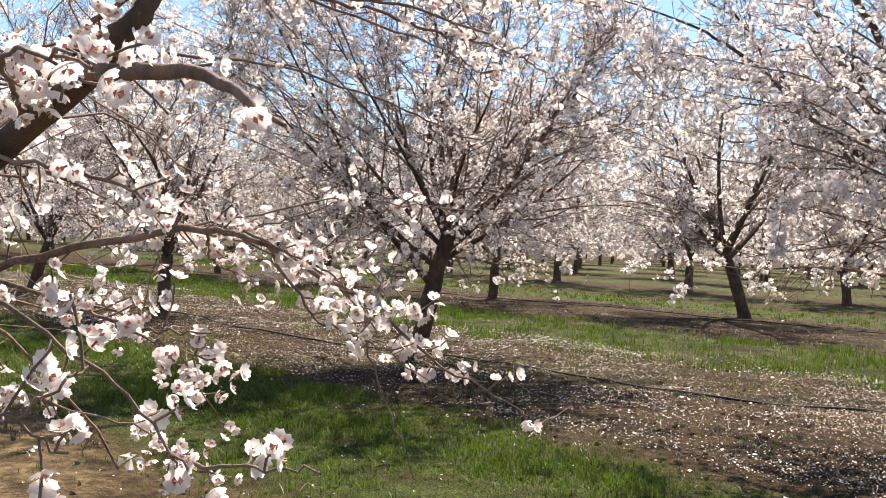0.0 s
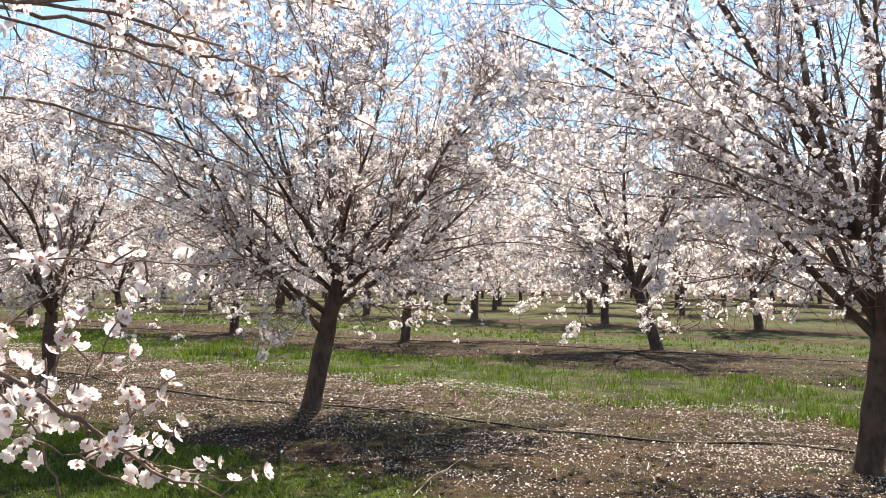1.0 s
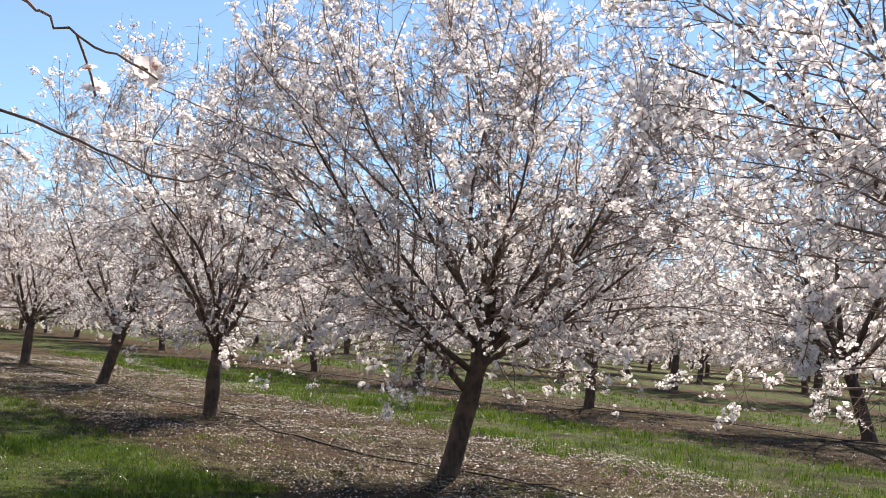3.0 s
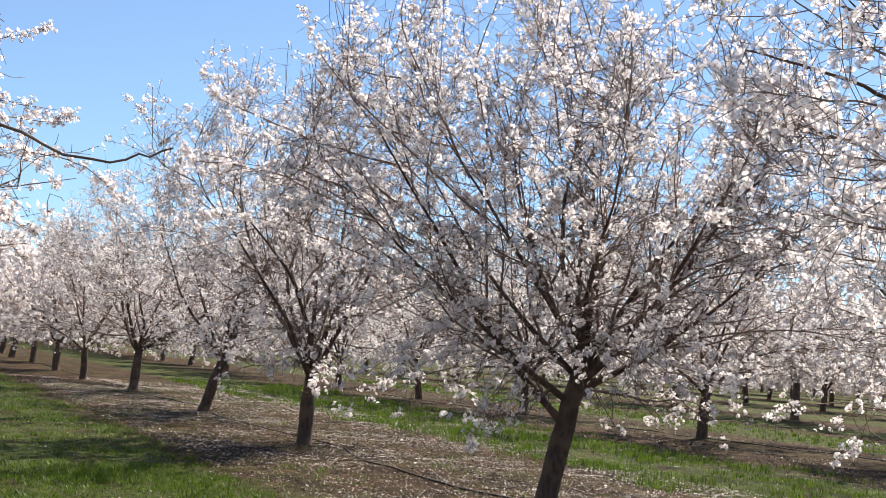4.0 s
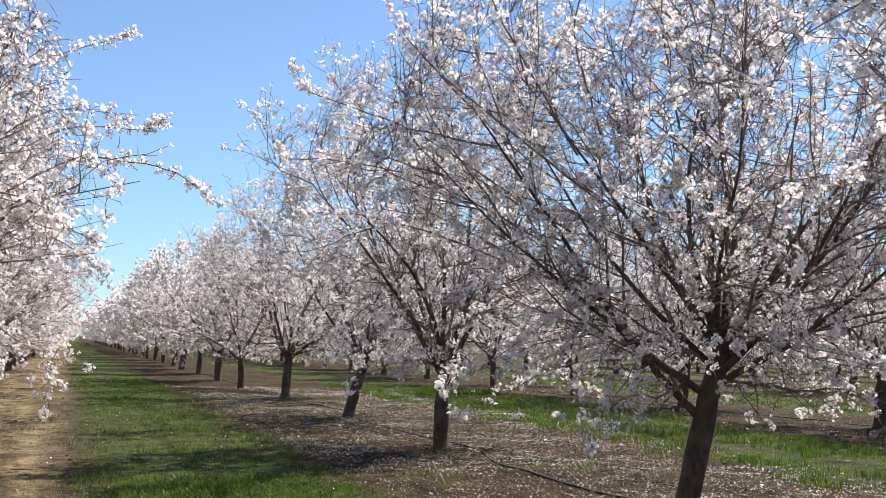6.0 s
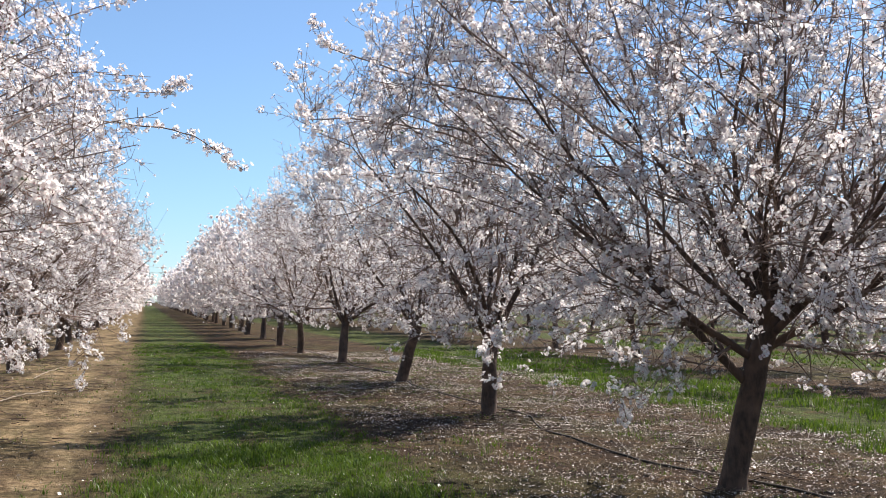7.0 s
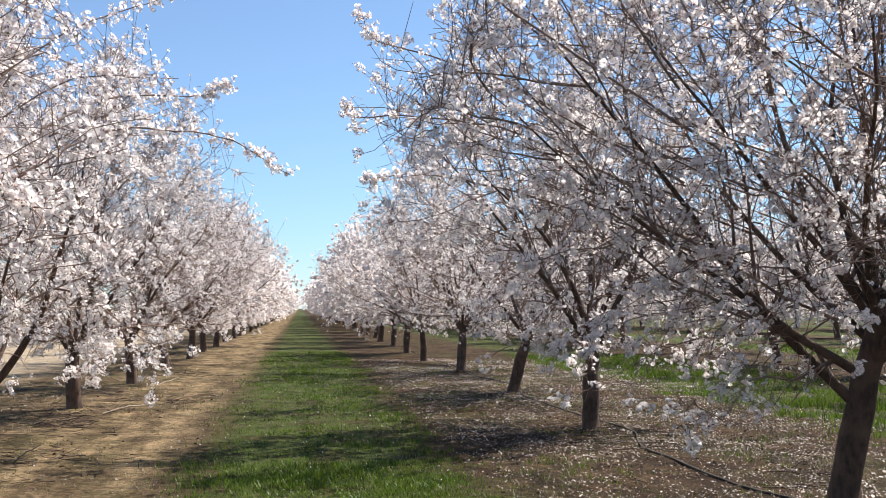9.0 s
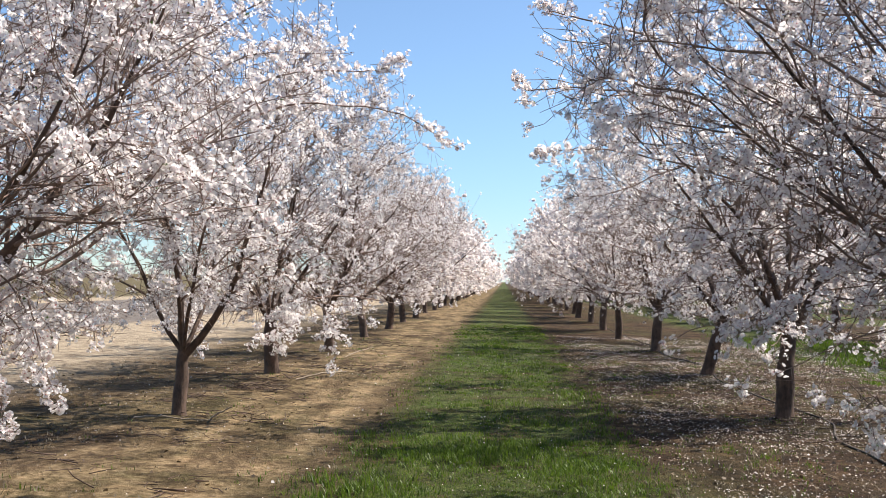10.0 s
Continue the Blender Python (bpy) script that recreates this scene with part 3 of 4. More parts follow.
bough(BACK_REACH, 0.01, 105, (-0.50, -0.14, 1.84), (-1.38, -0.19, 2.02), (-2.24, -0.03, 2.27), (-2.45, 0.08, 2.42), (-2.82, 0.10, 2.80))
bough(BACK_REACH, 0.009, 105, (-0.40, -0.08, 1.62), (-1.64, 0.24, 1.96), (-1.95, 0.57, 2.07), (-2.06, 0.81, 2.04), (-2.19, 0.98, 2.11))
bough(BACK_REACH, 0.006, 140, (-0.59, 0.01, 1.69), (-1.34, 0.13, 1.70), (-2.05, -0.01, 1.73), (-2.34, 0.20, 1.72), (-2.46, 0.24, 1.63), (-2.43, 0.29, 1.35))
BACK_REACH = [([(x - 0.42, y - 0.22, z) for x, y, z in way], radius, flowers) for way, radius, flowers in BACK_REACH]


def back_limb(radius, flowers, *way):
    """A thick limb, by steps across the row's face, up, and away along it."""
    bough(BACK_REACH, 0.8 * radius, flowers, *[(0.635 * u + 0.773 * d, -0.773 * u + 0.635 * d, z) for u, z, d in way])


back_limb(0.082, 14, (0.17, 0.95, 0.0), (0.06, 1.45, 0.0), (-0.10, 1.98, 0.0), (-0.32, 2.33, 0.03), (-0.56, 2.77, 0.08), (-0.80, 3.20, 0.15), (-1.12, 3.74, 0.2), (-1.42, 4.30, 0.3), (-1.6, 4.9, 0.35))
back_limb(0.060, 14, (0.14, 1.00, 0.0), (-0.02, 1.75, -0.02), (-0.30, 2.35, -0.1), (-0.46, 2.73, -0.2), (-0.56, 3.31, -0.3), (-0.71, 3.80, -0.4), (-0.80, 4.5, -0.45))
back_limb(0.074, 14, (0.18, 1.00, 0.0), (0.00, 1.85, 0.03), (0.10, 2.42, 0.12), (0.17, 2.92, 0.22), (0.15, 3.44, 0.35), (0.11, 3.90, 0.45), (0.05, 4.6, 0.5))
back_limb(0.052, 18, (0.10, 1.30, 0.0), (-0.12, 1.78, -0.02), (-0.62, 2.00, -0.1), (-1.00, 2.18, -0.18), (-1.33, 2.42, -0.25), (-1.68, 2.74, -0.3), (-2.10, 3.00, -0.35), (-2.7, 3.2, -0.4))
back_limb(0.066, 14, (0.17, 0.85, 0.0), (0.30, 1.15, 0.02), (0.52, 1.44, 0.05), (0.89, 1.98, 0.1), (1.20, 2.56, 0.15), (1.45, 3.3, 0.2), (1.6, 4.1, 0.2))
back_limb(0.048, 18, (0.04, 1.50, 0.0), (-0.18, 1.95, 0.05), (-0.50, 2.24, 0.2), (-0.68, 2.53, 0.3), (-0.92, 2.89, 0.45), (-1.18, 3.30, 0.6), (-1.5, 3.9, 0.7))
back_limb(0.046, 18, (0.05, 1.70, 0.0), (0.25, 2.15, 0.3), (0.55, 2.7, 0.6), (0.8, 3.4, 0.8), (0.9, 4.2, 0.9))
back_limb(0.044, 18, (0.02, 1.60, 0.0), (0.10, 2.0, -0.3), (0.30, 2.5, -0.7), (0.45, 3.1, -1.0), (0.5, 3.9, -1.2))
back_tree = tree_meshes(np.random.default_rng(8), 0, lean=(0.12, -0.145), trunk_h=1.05, trunk_r=0.106, top=5.2, reach_r=3.4, count=19000, extra=BACK_REACH, straight=0.05,
                        limbs=[(0.97, 129, 60, 3.7), (0.96, 100, 72, 3.5), (0.92, 140, 42, 3.4), (0.95, 40, 56, 3.4), (0.94, 185, 54, 3.3), (0.9, 228, 54, 3.1), (0.96, -25, 60, 3.2)])
plant(back_tree, 0.02, -5.38, label="almond tree in blossom, stout dark trunk dividing into thick limbs")
MID = [tree_meshes(np.random.default_rng(100 + k), 1, skirt=0.92, lean=tuple(rng.normal(0, 0.12, 2)), trunk_h=rng.uniform(0.82, 1.0), trunk_r=rng.uniform(0.095, 0.115)) for k in range(4)]
FAR = [tree_meshes(np.random.default_rng(200 + k), 2, skirt=0.85, lean=tuple(rng.normal(0, 0.12, 2)), trunk_h=rng.uniform(0.8, 1.0), trunk_r=0.12) for k in range(6)]
DIM = [tree_meshes(np.random.default_rng(300 + k), 3, skirt=0.8, lean=tuple(rng.normal(0, 0.12, 2)), trunk_h=0.9, trunk_r=0.12) for k in range(5)]
forked = tree_meshes(np.random.default_rng(61), 0, count=18000, stout=7, thick=(1.1, 1.1), lean=(0.03, 0.0), trunk_h=0.86, trunk_r=0.10,
                     limbs=[(0.97, 165, 62, 3.3), (0.98, -15, 58, 3.3), (0.9, 80, 52, 3.3), (0.92, 265, 52, 3.2), (0.97, 120, 74, 3.2), (0.95, 20, 70, 3.2), (0.94, 215, 48, 3.2)])
plant(forked, -0.48, 6.15, 0.0, 1.1, label="almond tree in full blossom, straight trunk forking in two")
leaning = tree_meshes(np.random.default_rng(62), 1, lean=(0.30, -0.05), trunk_h=0.95, trunk_r=0.10)
plant(leaning, -0.27, 11.9, 0.0, 1.1, label="almond tree in full blossom on a slanting trunk")
plant(MID[2], -0.3, 17.7, 2.2, 1.12)


def row(spots, near, jitter=0.1, grown=1.0):
    for x, y in spots:
        d = math.hypot(x + 5, y + 6)
        kind = MID if d < near else FAR if d < 62 else DIM
        plant(kind[int(rng.integers(0, len(kind)))], x + rng.normal(0, jitter), y + rng.normal(0, jitter), rng.uniform(0, 6.28), grown * rng.uniform(0.94, 1.06))


row([(-0.53, 22.85), (-0.45, 28.1), (-0.4, 34.8), (-0.35, 40.5)] + [(-0.2, y) for y in np.arange(46.5, 210, 5.9)], 32, 0.05, 1.1)

# ---- left row, at the orchard's edge ----
NEAR_X, NEAR_Y = -7.6, -5.4


def walkway(q):
    """Open air beside the near left tree, kept clear of its shoots (its own coordinates)."""
    x, y, z = q[:, 0] + NEAR_X, q[:, 1] + NEAR_Y, q[:, 2]
    return (y < -6.35) & (z < 2.0) | (y < -6.9) & (z < 2.6) | (x > -6.75) & (y < -5.6) | (x > -6.3)


def near_bough(radius, flowers, *way):
    """A bough of the near left tree, by places in the orchard."""
    bough(reach, radius, flowers * (0.52 if flowers > 80 else 0.68), *[(x - NEAR_X, y - NEAR_Y, z) for x, y, z in way])


reach = []
near_bough(0.04, 25, (-7.62, -5.50, 0.92), (-7.61, -6.10, 1.18), (-7.61, -6.40, 1.36), (-7.53, -6.87, 1.60), (-7.48, -6.91, 1.69), (-7.38, -6.80, 2.15))
near_bough(0.015, 60, (-7.55, -6.80, 1.57), (-7.53, -7.14, 1.53), (-7.50, -7.26, 1.46))
near_bough(0.0048, 38, (-7.61, -6.30, 1.30), (-7.70, -6.70, 1.31), (-7.74, -6.98, 1.27), (-7.60, -7.06, 1.16), (-7.53, -7.12, 1.05))
near_bough(0.0042, 60, (-7.61, -6.05, 1.16), (-7.74, -6.60, 1.20), (-7.81, -7.18, 1.17), (-7.73, -7.23, 1.12))
near_bough(0.005, 85, (-7.61, -5.60, 0.95), (-7.54, -5.95, 1.15), (-7.50, -6.22, 1.25), (-7.41, -6.47, 1.21), (-7.39, -6.71, 1.18), (-7.35, -6.84, 1.19))
near_bough(0.012, 98, (-7.60, -5.50, 0.90), (-7.53, -5.85, 1.12), (-7.47, -6.13, 1.24), (-7.21, -6.45, 1.35), (-7.09, -6.52, 1.35), (-6.83, -6.59, 1.21), (-6.71, -6.65, 1.10), (-6.47, -6.70, 0.98))
near_bough(0.0035, 95, (-7.05, -6.53, 1.33), (-6.92, -6.53, 1.17), (-6.84, -6.60, 1.14), (-6.68, -6.62, 1.05))
near_bough(0.0022, 0, (-6.84, -6.60, 1.13), (-6.74, -6.64, 0.86))
near_bough(0.006, 45, (-7.61, -6.20, 1.24), (-7.62, -6.42, 1.42), (-7.63, -6.60, 1.45), (-7.48, -6.76, 1.42), (-7.40, -6.80, 1.37))
near_bough(0.009, 45, (-7.60, -5.50, 0.93), (-7.45, -5.75, 1.40), (-7.28, -6.05, 1.72), (-7.16, -6.31, 1.87), (-7.04, -6.38, 1.84), (-6.77, -6.45, 1.88), (-6.48, -6.56, 1.83))
near_bough(0.0046, 32, (-7.00, -6.37, 1.86), (-6.70, -6.36, 1.88), (-6.50, -6.38, 1.855), (-6.41, -6.41, 1.845), (-6.33, -6.44, 1.835), (-6.25, -6.47, 1.81), (-6.19, -6.50, 1.77), (-6.08, -6.55, 1.72))
near_bough(0.0040, 98, (-7.10, -6.36, 1.85), (-6.85, -6.60, 1.83), (-6.64, -6.67, 1.87), (-6.60, -6.68, 1.89), (-6.54, -6.71, 1.91), (-6.47, -6.74, 1.90), (-6.44, -6.75, 1.90), (-6.39, -6.77, 1.88))
near_bough(0.0030, 85, (-6.95, -6.42, 1.85), (-6.56, -6.48, 1.80), (-6.50, -6.49, 1.77), (-6.44, -6.51, 1.745), (-6.41, -6.52, 1.725))
near_bough(0.0024, 16, (-6.85, -6.44, 1.89), (-6.63, -6.55, 1.90), (-6.56, -6.55, 1.87), (-6.45, -6.48, 1.83))
near_bough(0.0055, 8, (-7.45, -5.75, 1.40), (-6.95, -5.62, 1.82), (-6.40, -5.62, 1.86), (-5.96, -5.69, 1.77), (-5.78, -5.80, 1.68), (-5.64, -5.84, 1.72))
near_bough(0.003, 26, (-7.21, -6.45, 1.35), (-6.80, -6.45, 1.43), (-6.42, -6.48, 1.42))
near_bough(0.005, 110, (-7.58, -6.68, 1.51), (-7.70, -6.90, 1.56), (-7.80, -7.36, 1.49))
near_bough(0.004, 90, (-7.56, -6.76, 1.55), (-7.65, -7.00, 1.56), (-7.70, -7.22, 1.49))
near_bough(0.004, 90, (-7.40, -6.83, 2.02), (-7.45, -7.05, 1.85), (-7.55, -7.20, 1.62))
near_bough(0.004, 60, (-7.48, -6.14, 1.24), (-7.18, -6.19, 1.17), (-7.07, -6.22, 1.07), (-7.02, -6.24, 1.01), (-6.95, -6.28, 0.90))
near_bough(0.003, 110, (-7.53, -7.11, 1.06), (-7.46, -7.28, 1.08))
near_bough(0.003, 50, (-7.81, -7.17, 1.17), (-7.79, -7.20, 1.14), (-7.74, -7.21, 1.18), (-7.69, -7.18, 1.20))
near_bough(0.0035, 65, (-6.83, -6.59, 1.21), (-6.76, -6.43, 1.18), (-6.71, -6.40, 1.27), (-6.71, -6.40, 1.48))
near_bough(0.003, 110, (-6.77, -6.62, 1.15), (-6.73, -6.43, 1.17), (-6.65, -6.44, 1.27))
near_bough(0.003, 100, (-6.70, -6.65, 1.10), (-6.67, -6.46, 1.11), (-6.61, -6.47, 1.14), (-6.58, -6.48, 1.19))
near_bough(0.0035, 60, (-6.96, -6.55, 1.28), (-6.85, -6.36, 1.29), (-6.62, -6.44, 1.44))
near_bough(0.003, 110, (-6.66, -6.66, 1.07), (-6.61, -6.50, 1.07), (-6.47, -6.59, 1.03))
near_bough(0.004, 160, (-7.24, -6.42, 1.34), (-7.12, -6.32, 1.35), (-6.99, -6.36, 1.33), (-6.80, -6.47, 1.24))
near_bough(0.0035, 110, (-7.18, -6.46, 1.35), (-7.04, -6.35, 1.34), (-6.88, -6.36, 1.38), (-6.74, -6.44, 1.44))
near_bough(0.0035, 110, (-7.15, -6.49, 1.35), (-7.09, -6.38, 1.29), (-6.97, -6.43, 1.23))
near_bough(0.004, 190, (-7.61, -5.90, 1.02), (-7.40, -6.25, 1.02), (-7.20, -6.34, 0.95), (-7.10, -6.40, 0.86))
near_bough(0.003, 170, (-7.41, -6.47, 1.21), (-7.36, -6.68, 1.17), (-7.32, -6.82, 1.14))
near_bough(0.003, 180, (-7.09, -6.52, 1.35), (-6.97, -6.61, 1.28), (-6.92, -6.66, 1.24), (-6.89, -6.69, 1.16))
near_left = tree_meshes(np.random.default_rng(33), 0, reach, count=6500, at_hand=True, lean=(-0.05, 0.05), trunk_h=0.95, trunk_r=0.13, clear=walkway,
                        limbs=[(0.93, 95, 55, 3.3), (0.95, 150, 52, 3.4), (0.9, 215, 50, 3.0), (0.96, 60, 66, 3.0), (0.94, -60, 74, 2.2), (0.97, 270, 72, 2.6)])
plant(near_left, NEAR_X, NEAR_Y, label="almond tree with blossoming twigs hanging low over the track")


def slanted_side(q):
    """The alley side of the edge tree's head leans back as it rises."""
    return (q[:, 0] > 1.0) & (q[:, 2] < 1.75) | (q[:, 0] > 2.85 + 1.1 * np.minimum(0, q[:, 1]) - 0.95 * np.maximum(0, q[:, 2] - 2.3))


EDGE_REACH = []
bough(EDGE_REACH, 0.009, 90, (0.90, 0.60, 1.90), (1.90, 1.35, 2.75), (2.65, 1.90, 2.78), (3.11, 2.21, 2.54))
bough(EDGE_REACH, 0.008, 70, (0.80, 0.60, 2.40), (1.60, 1.50, 3.45), (2.32, 2.19, 3.96))
bough(EDGE_REACH, 0.008, 80, (0.90, 0.60, 2.10), (1.80, 1.60, 3.00), (2.45, 2.32, 3.16), (2.63, 2.52, 3.32))
bough(EDGE_REACH, 0.006, 60, (0.70, 0.05, 1.90), (1.50, 0.15, 2.15), (1.95, 0.18, 1.95), (2.14, 0.20, 1.77))
bough(EDGE_REACH, 0.007, 90, (0.90, 0.50, 2.20), (1.70, 1.00, 3.00), (2.35, 1.43, 3.10))
bough(EDGE_REACH, 0.006, 150, (0.30, 0.10, 1.75), (0.65, 0.15, 1.45), (0.95, 0.12, 0.70))
bough(EDGE_REACH, 0.006, 150, (0.25, -0.10, 1.55), (0.72, -0.18, 0.98), (0.78, -0.20, 0.62))
bough(EDGE_REACH, 0.005, 150, (0.10, 0.00, 1.40), (0.20, -0.35, 1.35), (0.30, -0.60, 1.05), (0.34, -0.70, 0.75))
bough(EDGE_REACH, 0.005, 150, (0.20, 0.20, 1.60), (0.45, 0.45, 1.30), (0.66, 0.66, 0.72))
bough(EDGE_REACH, 0.005, 150, (0.00, -0.10, 1.35), (-0.10, -0.40, 1.25), (-0.12, -0.65, 0.95), (-0.10, -0.75, 0.70))
edge_tree = tree_meshes(np.random.default_rng(37), 0, lean=(0.05, 0.0), trunk_h=0.9, trunk_r=0.11, reach_r=2.3, top=4.3, skirt=1.15, count=21500, extra=EDGE_REACH, clear=slanted_side,
                        limbs=[(0.93, 60, 50, 3.5), (0.95, 22, 58, 2.9), (0.9, -30, 64, 2.4), (0.96, 100, 58, 3.4), (0.94, 180, 56, 3.2), (0.97, 250, 62, 2.9), (0.95, 50, 75, 3.3)])
plant(edge_tree, -7.3, -0.6)
def open_stem(q):
    """The space round the low fork, free of hanging twigs."""
    return (np.hypot(q[:, 0], q[:, 1] + 0.35) < 0.80) & (q[:, 2] < 1.22)


low_fork = tree_meshes(np.random.default_rng(63), 1, count=25000, lean=(-0.04, 0.0), trunk_h=0.68, trunk_r=0.08, skirt=0.98, stout=2, clear=open_stem,
                       limbs=[(0.92, 5, 43, 3.3), (0.98, 165, 80, 3.2), (0.97, 70, 60, 3.2), (0.96, 250, 62, 3.2), (0.97, 120, 50, 3.3), (0.95, -60, 58, 3.1), (0.98, 200, 55, 3.2)])
plant(low_fork, -7.35, 4.8, label="almond tree in full blossom, low trunk with a thick side limb")
row([(-7.45, 9.8), (-7.4, 14.9), (-7.4, 20.5), (-7.4, 25.3), (-7.45, 30.4)] + [(-7.4, y) for y in np.arange(35.4, 210, 5.3)], 34, 0.05, 1.06)

# ---- the rows go on behind the start ----
for x, y in ((-0.4, -11.6), (-0.4, -17.5), (-0.5, -23.3), (-7.6, -16.2), (-7.5, -21.6), (12.0, -15.2), (12.2, -21.2)):
    plant(FAR[int(y * 7) % len(FAR)], x, y, y * 1.3)

# ---- rows past the next alley ----
slanting = tree_meshes(np.random.default_rng(64), 1, count=14000, lean=(-0.24, 0.30), trunk_h=1.15, trunk_r=0.112, skirt=0.9, stout=7, thick=(1.5, 1.3), straight=0.06,
                       limbs=[(0.97, 129, 60, 3.4), (0.98, -48, 62, 3.4), (0.92, 110, 40, 3.2), (0.95, 60, 58, 3.3), (0.95, 240, 54, 3.2), (0.97, 170, 74, 3.3), (0.9, -20, 40, 3.1)])
plant(slanting, 11.5, 3.1, 0.0, 1.22, label="almond tree in blossom on a slanting trunk beside grass")
row([(12.1, -9.2), (11.8, -3.0), (9.9, 9.1), (9.5, 15.5), (9.1, 20.6), (8.9, 26.4)], 48, 0.05, 1.27)
row([(8.6, 32.4 + 6 * k) for k in range(24)], 0, 0.1, 1.18)
row([(22.5 + 0.05 * k, 11.8 + 6.0 * k) for k in range(-3, 18)], 0, 0.1, 1.32)
for k, x in enumerate((33.5, 44.5, 55.5, 66.5, 77.5, 88.5, 100, 112)):
    row([(x, 14 + 7.7 * k + 5.9 * j) for j in range(-3, 10)], 0, 0.4, 1.25)


# ---- the orchard's far side ----
rng = np.random.default_rng(77)
ang = np.radians(rng.uniform(-32, 100, 9000))
dist = rng.uniform(135, 420, 9000)
fp = np.stack([np.sin(ang + 0.0) * dist, np.cos(ang) * dist, 0.9 + 4.2 * rng.beta(1.6, 1.6, 9000)], -1)
keep_far = (fp[:, 0] > 3.5) | (fp[:, 1] > 225) & (fp[:, 0] > -14) | (fp[:, 1] > 215) & ((fp[:, 0] > 0.5) | (fp[:, 0] < -8) & (fp[:, 0] > -13))
fv, fq = scatter(rng, fp[keep_far], rng.normal(size=(int(keep_far.sum()), 3)) * np.array([1, 1, 0.5]), rng.uniform(1.0, 2.2, int(keep_far.sum())), FLECK)
tagged(new("far_orchard", quad_mesh("far_orchard", fv, fq, PETAL)), "far rows of blossoming almond trees merging into one pale band", "orchard", kind="stuff")

# ---- what lies and grows on the orchard floor ----
def on_ground(rng, n, x0, x1, y0, y1, thin=0.0):
    """n places on the ground; thin: how much sparser with distance from the near end."""
    x = rng.uniform(x0, x1, n)
    y = y0 + (y1 - y0) * rng.uniform(0, 1, n) ** (1.0 + thin)
    y = np.where(rng.random(n) < 0.14, y0 + 0.8 - rng.exponential(2.5, n), y)
    y = np.where(y < y0 + 3.0, y + rng.normal(0, 1.3, n), y)
    x = x + rng.normal(0, 0.12, n)
    return np.stack([x, y, [ground_z(a, b) for a, b in zip(x, y)]], -1)


def patchy(rng, p, scale, seed, keep):
    """Thins places out by a soft noise, so that patches form."""
    v = np.array([noise.noise(Vector((a * scale, b * scale, seed))) for a, b in p[:, :2]])
    return p[rng.uniform(-0.55, 0.55, len(p)) < v + keep]


def blades(rng, p, height, width, lean):
    """Tapered, bent blades rooted at p: two quads each."""
    n = len(p)
    a = rng.uniform(0, 6.283, n)
    side = np.stack([np.cos(a), np.sin(a), 0 * a], -1) * (width * rng.uniform(0.6, 1.3, n))[:, None]
    bend = np.stack([-np.sin(a), np.cos(a), 0 * a], -1) * (height * rng.normal(0, lean, n))[:, None]
    up = np.array([0, 0, 1.0]) * (height * rng.uniform(0.55, 1.25, n))[:, None]
    mid, tip = p + up * 0.6 + bend * 0.35, p + up + bend
    v = np.stack([p - side, p + side, mid + side * 0.8, mid - side * 0.8, tip + side * 0.15, tip - side * 0.15], 1)
    q = np.array([[0, 1, 2, 3], [3, 2, 4, 5]])[None] + (np.arange(n) * 6)[:, None, None]
    return v.reshape(-1, 3), q.reshape(-1, 4)


def grass_band(name, label, seed, count, x0, x1, y0, y1, height, thin, keep=0.25, lean=0.5, material=None, width=0.0028, tuft=9, lush=1.0):
    """Blades in tufts; lush below 1: thicker towards the strip's far edge."""
    rng = np.random.default_rng(seed)
    p = on_ground(rng, count // tuft, x0, x1, y0, y1, thin)
    p[:, 0] = x0 + (x1 - x0) * np.clip((p[:, 0] - x0) / (x1 - x0), 0, 1) ** lush
    p = np.repeat(p, tuft, 0) + np.concatenate([rng.normal(0, 0.035, (len(p) * tuft, 2)), np.zeros((len(p) * tuft, 1))], 1)
    p[:, 2] = [ground_z(a, b) for a, b in p[:, :2]]
    edge = np.array([0.5 * noise.noise(Vector((0.3 * seed, b * 0.6, 0.0))) + 0.35 * noise.noise(Vector((a, b * 2.5, 1.0))) for a, b in p[:, :2]])
    stray = rng.exponential(0.12, len(p))
    p = p[(p[:, 0] > x0 + 0.35 + edge - stray) & (p[:, 0] < x1 - 0.35 + edge + stray)]
    p = patchy(rng, p, 1.1, seed * 1.7, keep)
    tall = np.array([0.75 + 0.9 * max(-0.4, noise.noise(Vector((a * 0.9, b * 0.9, 9.0)))) for a, b in p[:, :2]])
    grow_w = width * (1 + np.clip(p[:, 1] + 4, 0, 40) * 0.05)
    v, q = blades(rng, p - np.array([0, 0, 0.006]), height * tall, grow_w, lean)
    tagged(new(name, quad_mesh(name, v, q, material or GRASS)), label, "grass", kind="stuff")


grass_band("grass", "short green grass strip along the alley beside the sandy track", 3, 66000, -5.65, -2.35, -2, 30, 0.055, 0.7, 0.12, 0.8, lush=0.62)
grass_band("grass", "tufted green grass at the near end of the strip", 13, 90000, -5.65, -2.35, -8, 4.0, 0.058, 0.0, 0.0, 0.85, lush=0.62)
grass_band("grass", "short green grass strip in the alley between two rows", 4, 150000, 2.2, 7.3, -9, 26, 0.105, 0.35, -0.24, 0.7, None, 0.0042)
grass_band("grass", "green grass strip past the second row of trees", 14, 26000, 11.9, 16.4, -12, 34, 0.09, 0.2, 0.0, 0.5, None, 0.006)
grass_band("weeds", "sparse low weeds on the bare soil under the trees", 5, 40000, -3.2, 3.2, -9, 20, 0.04, 0.4, -0.06)
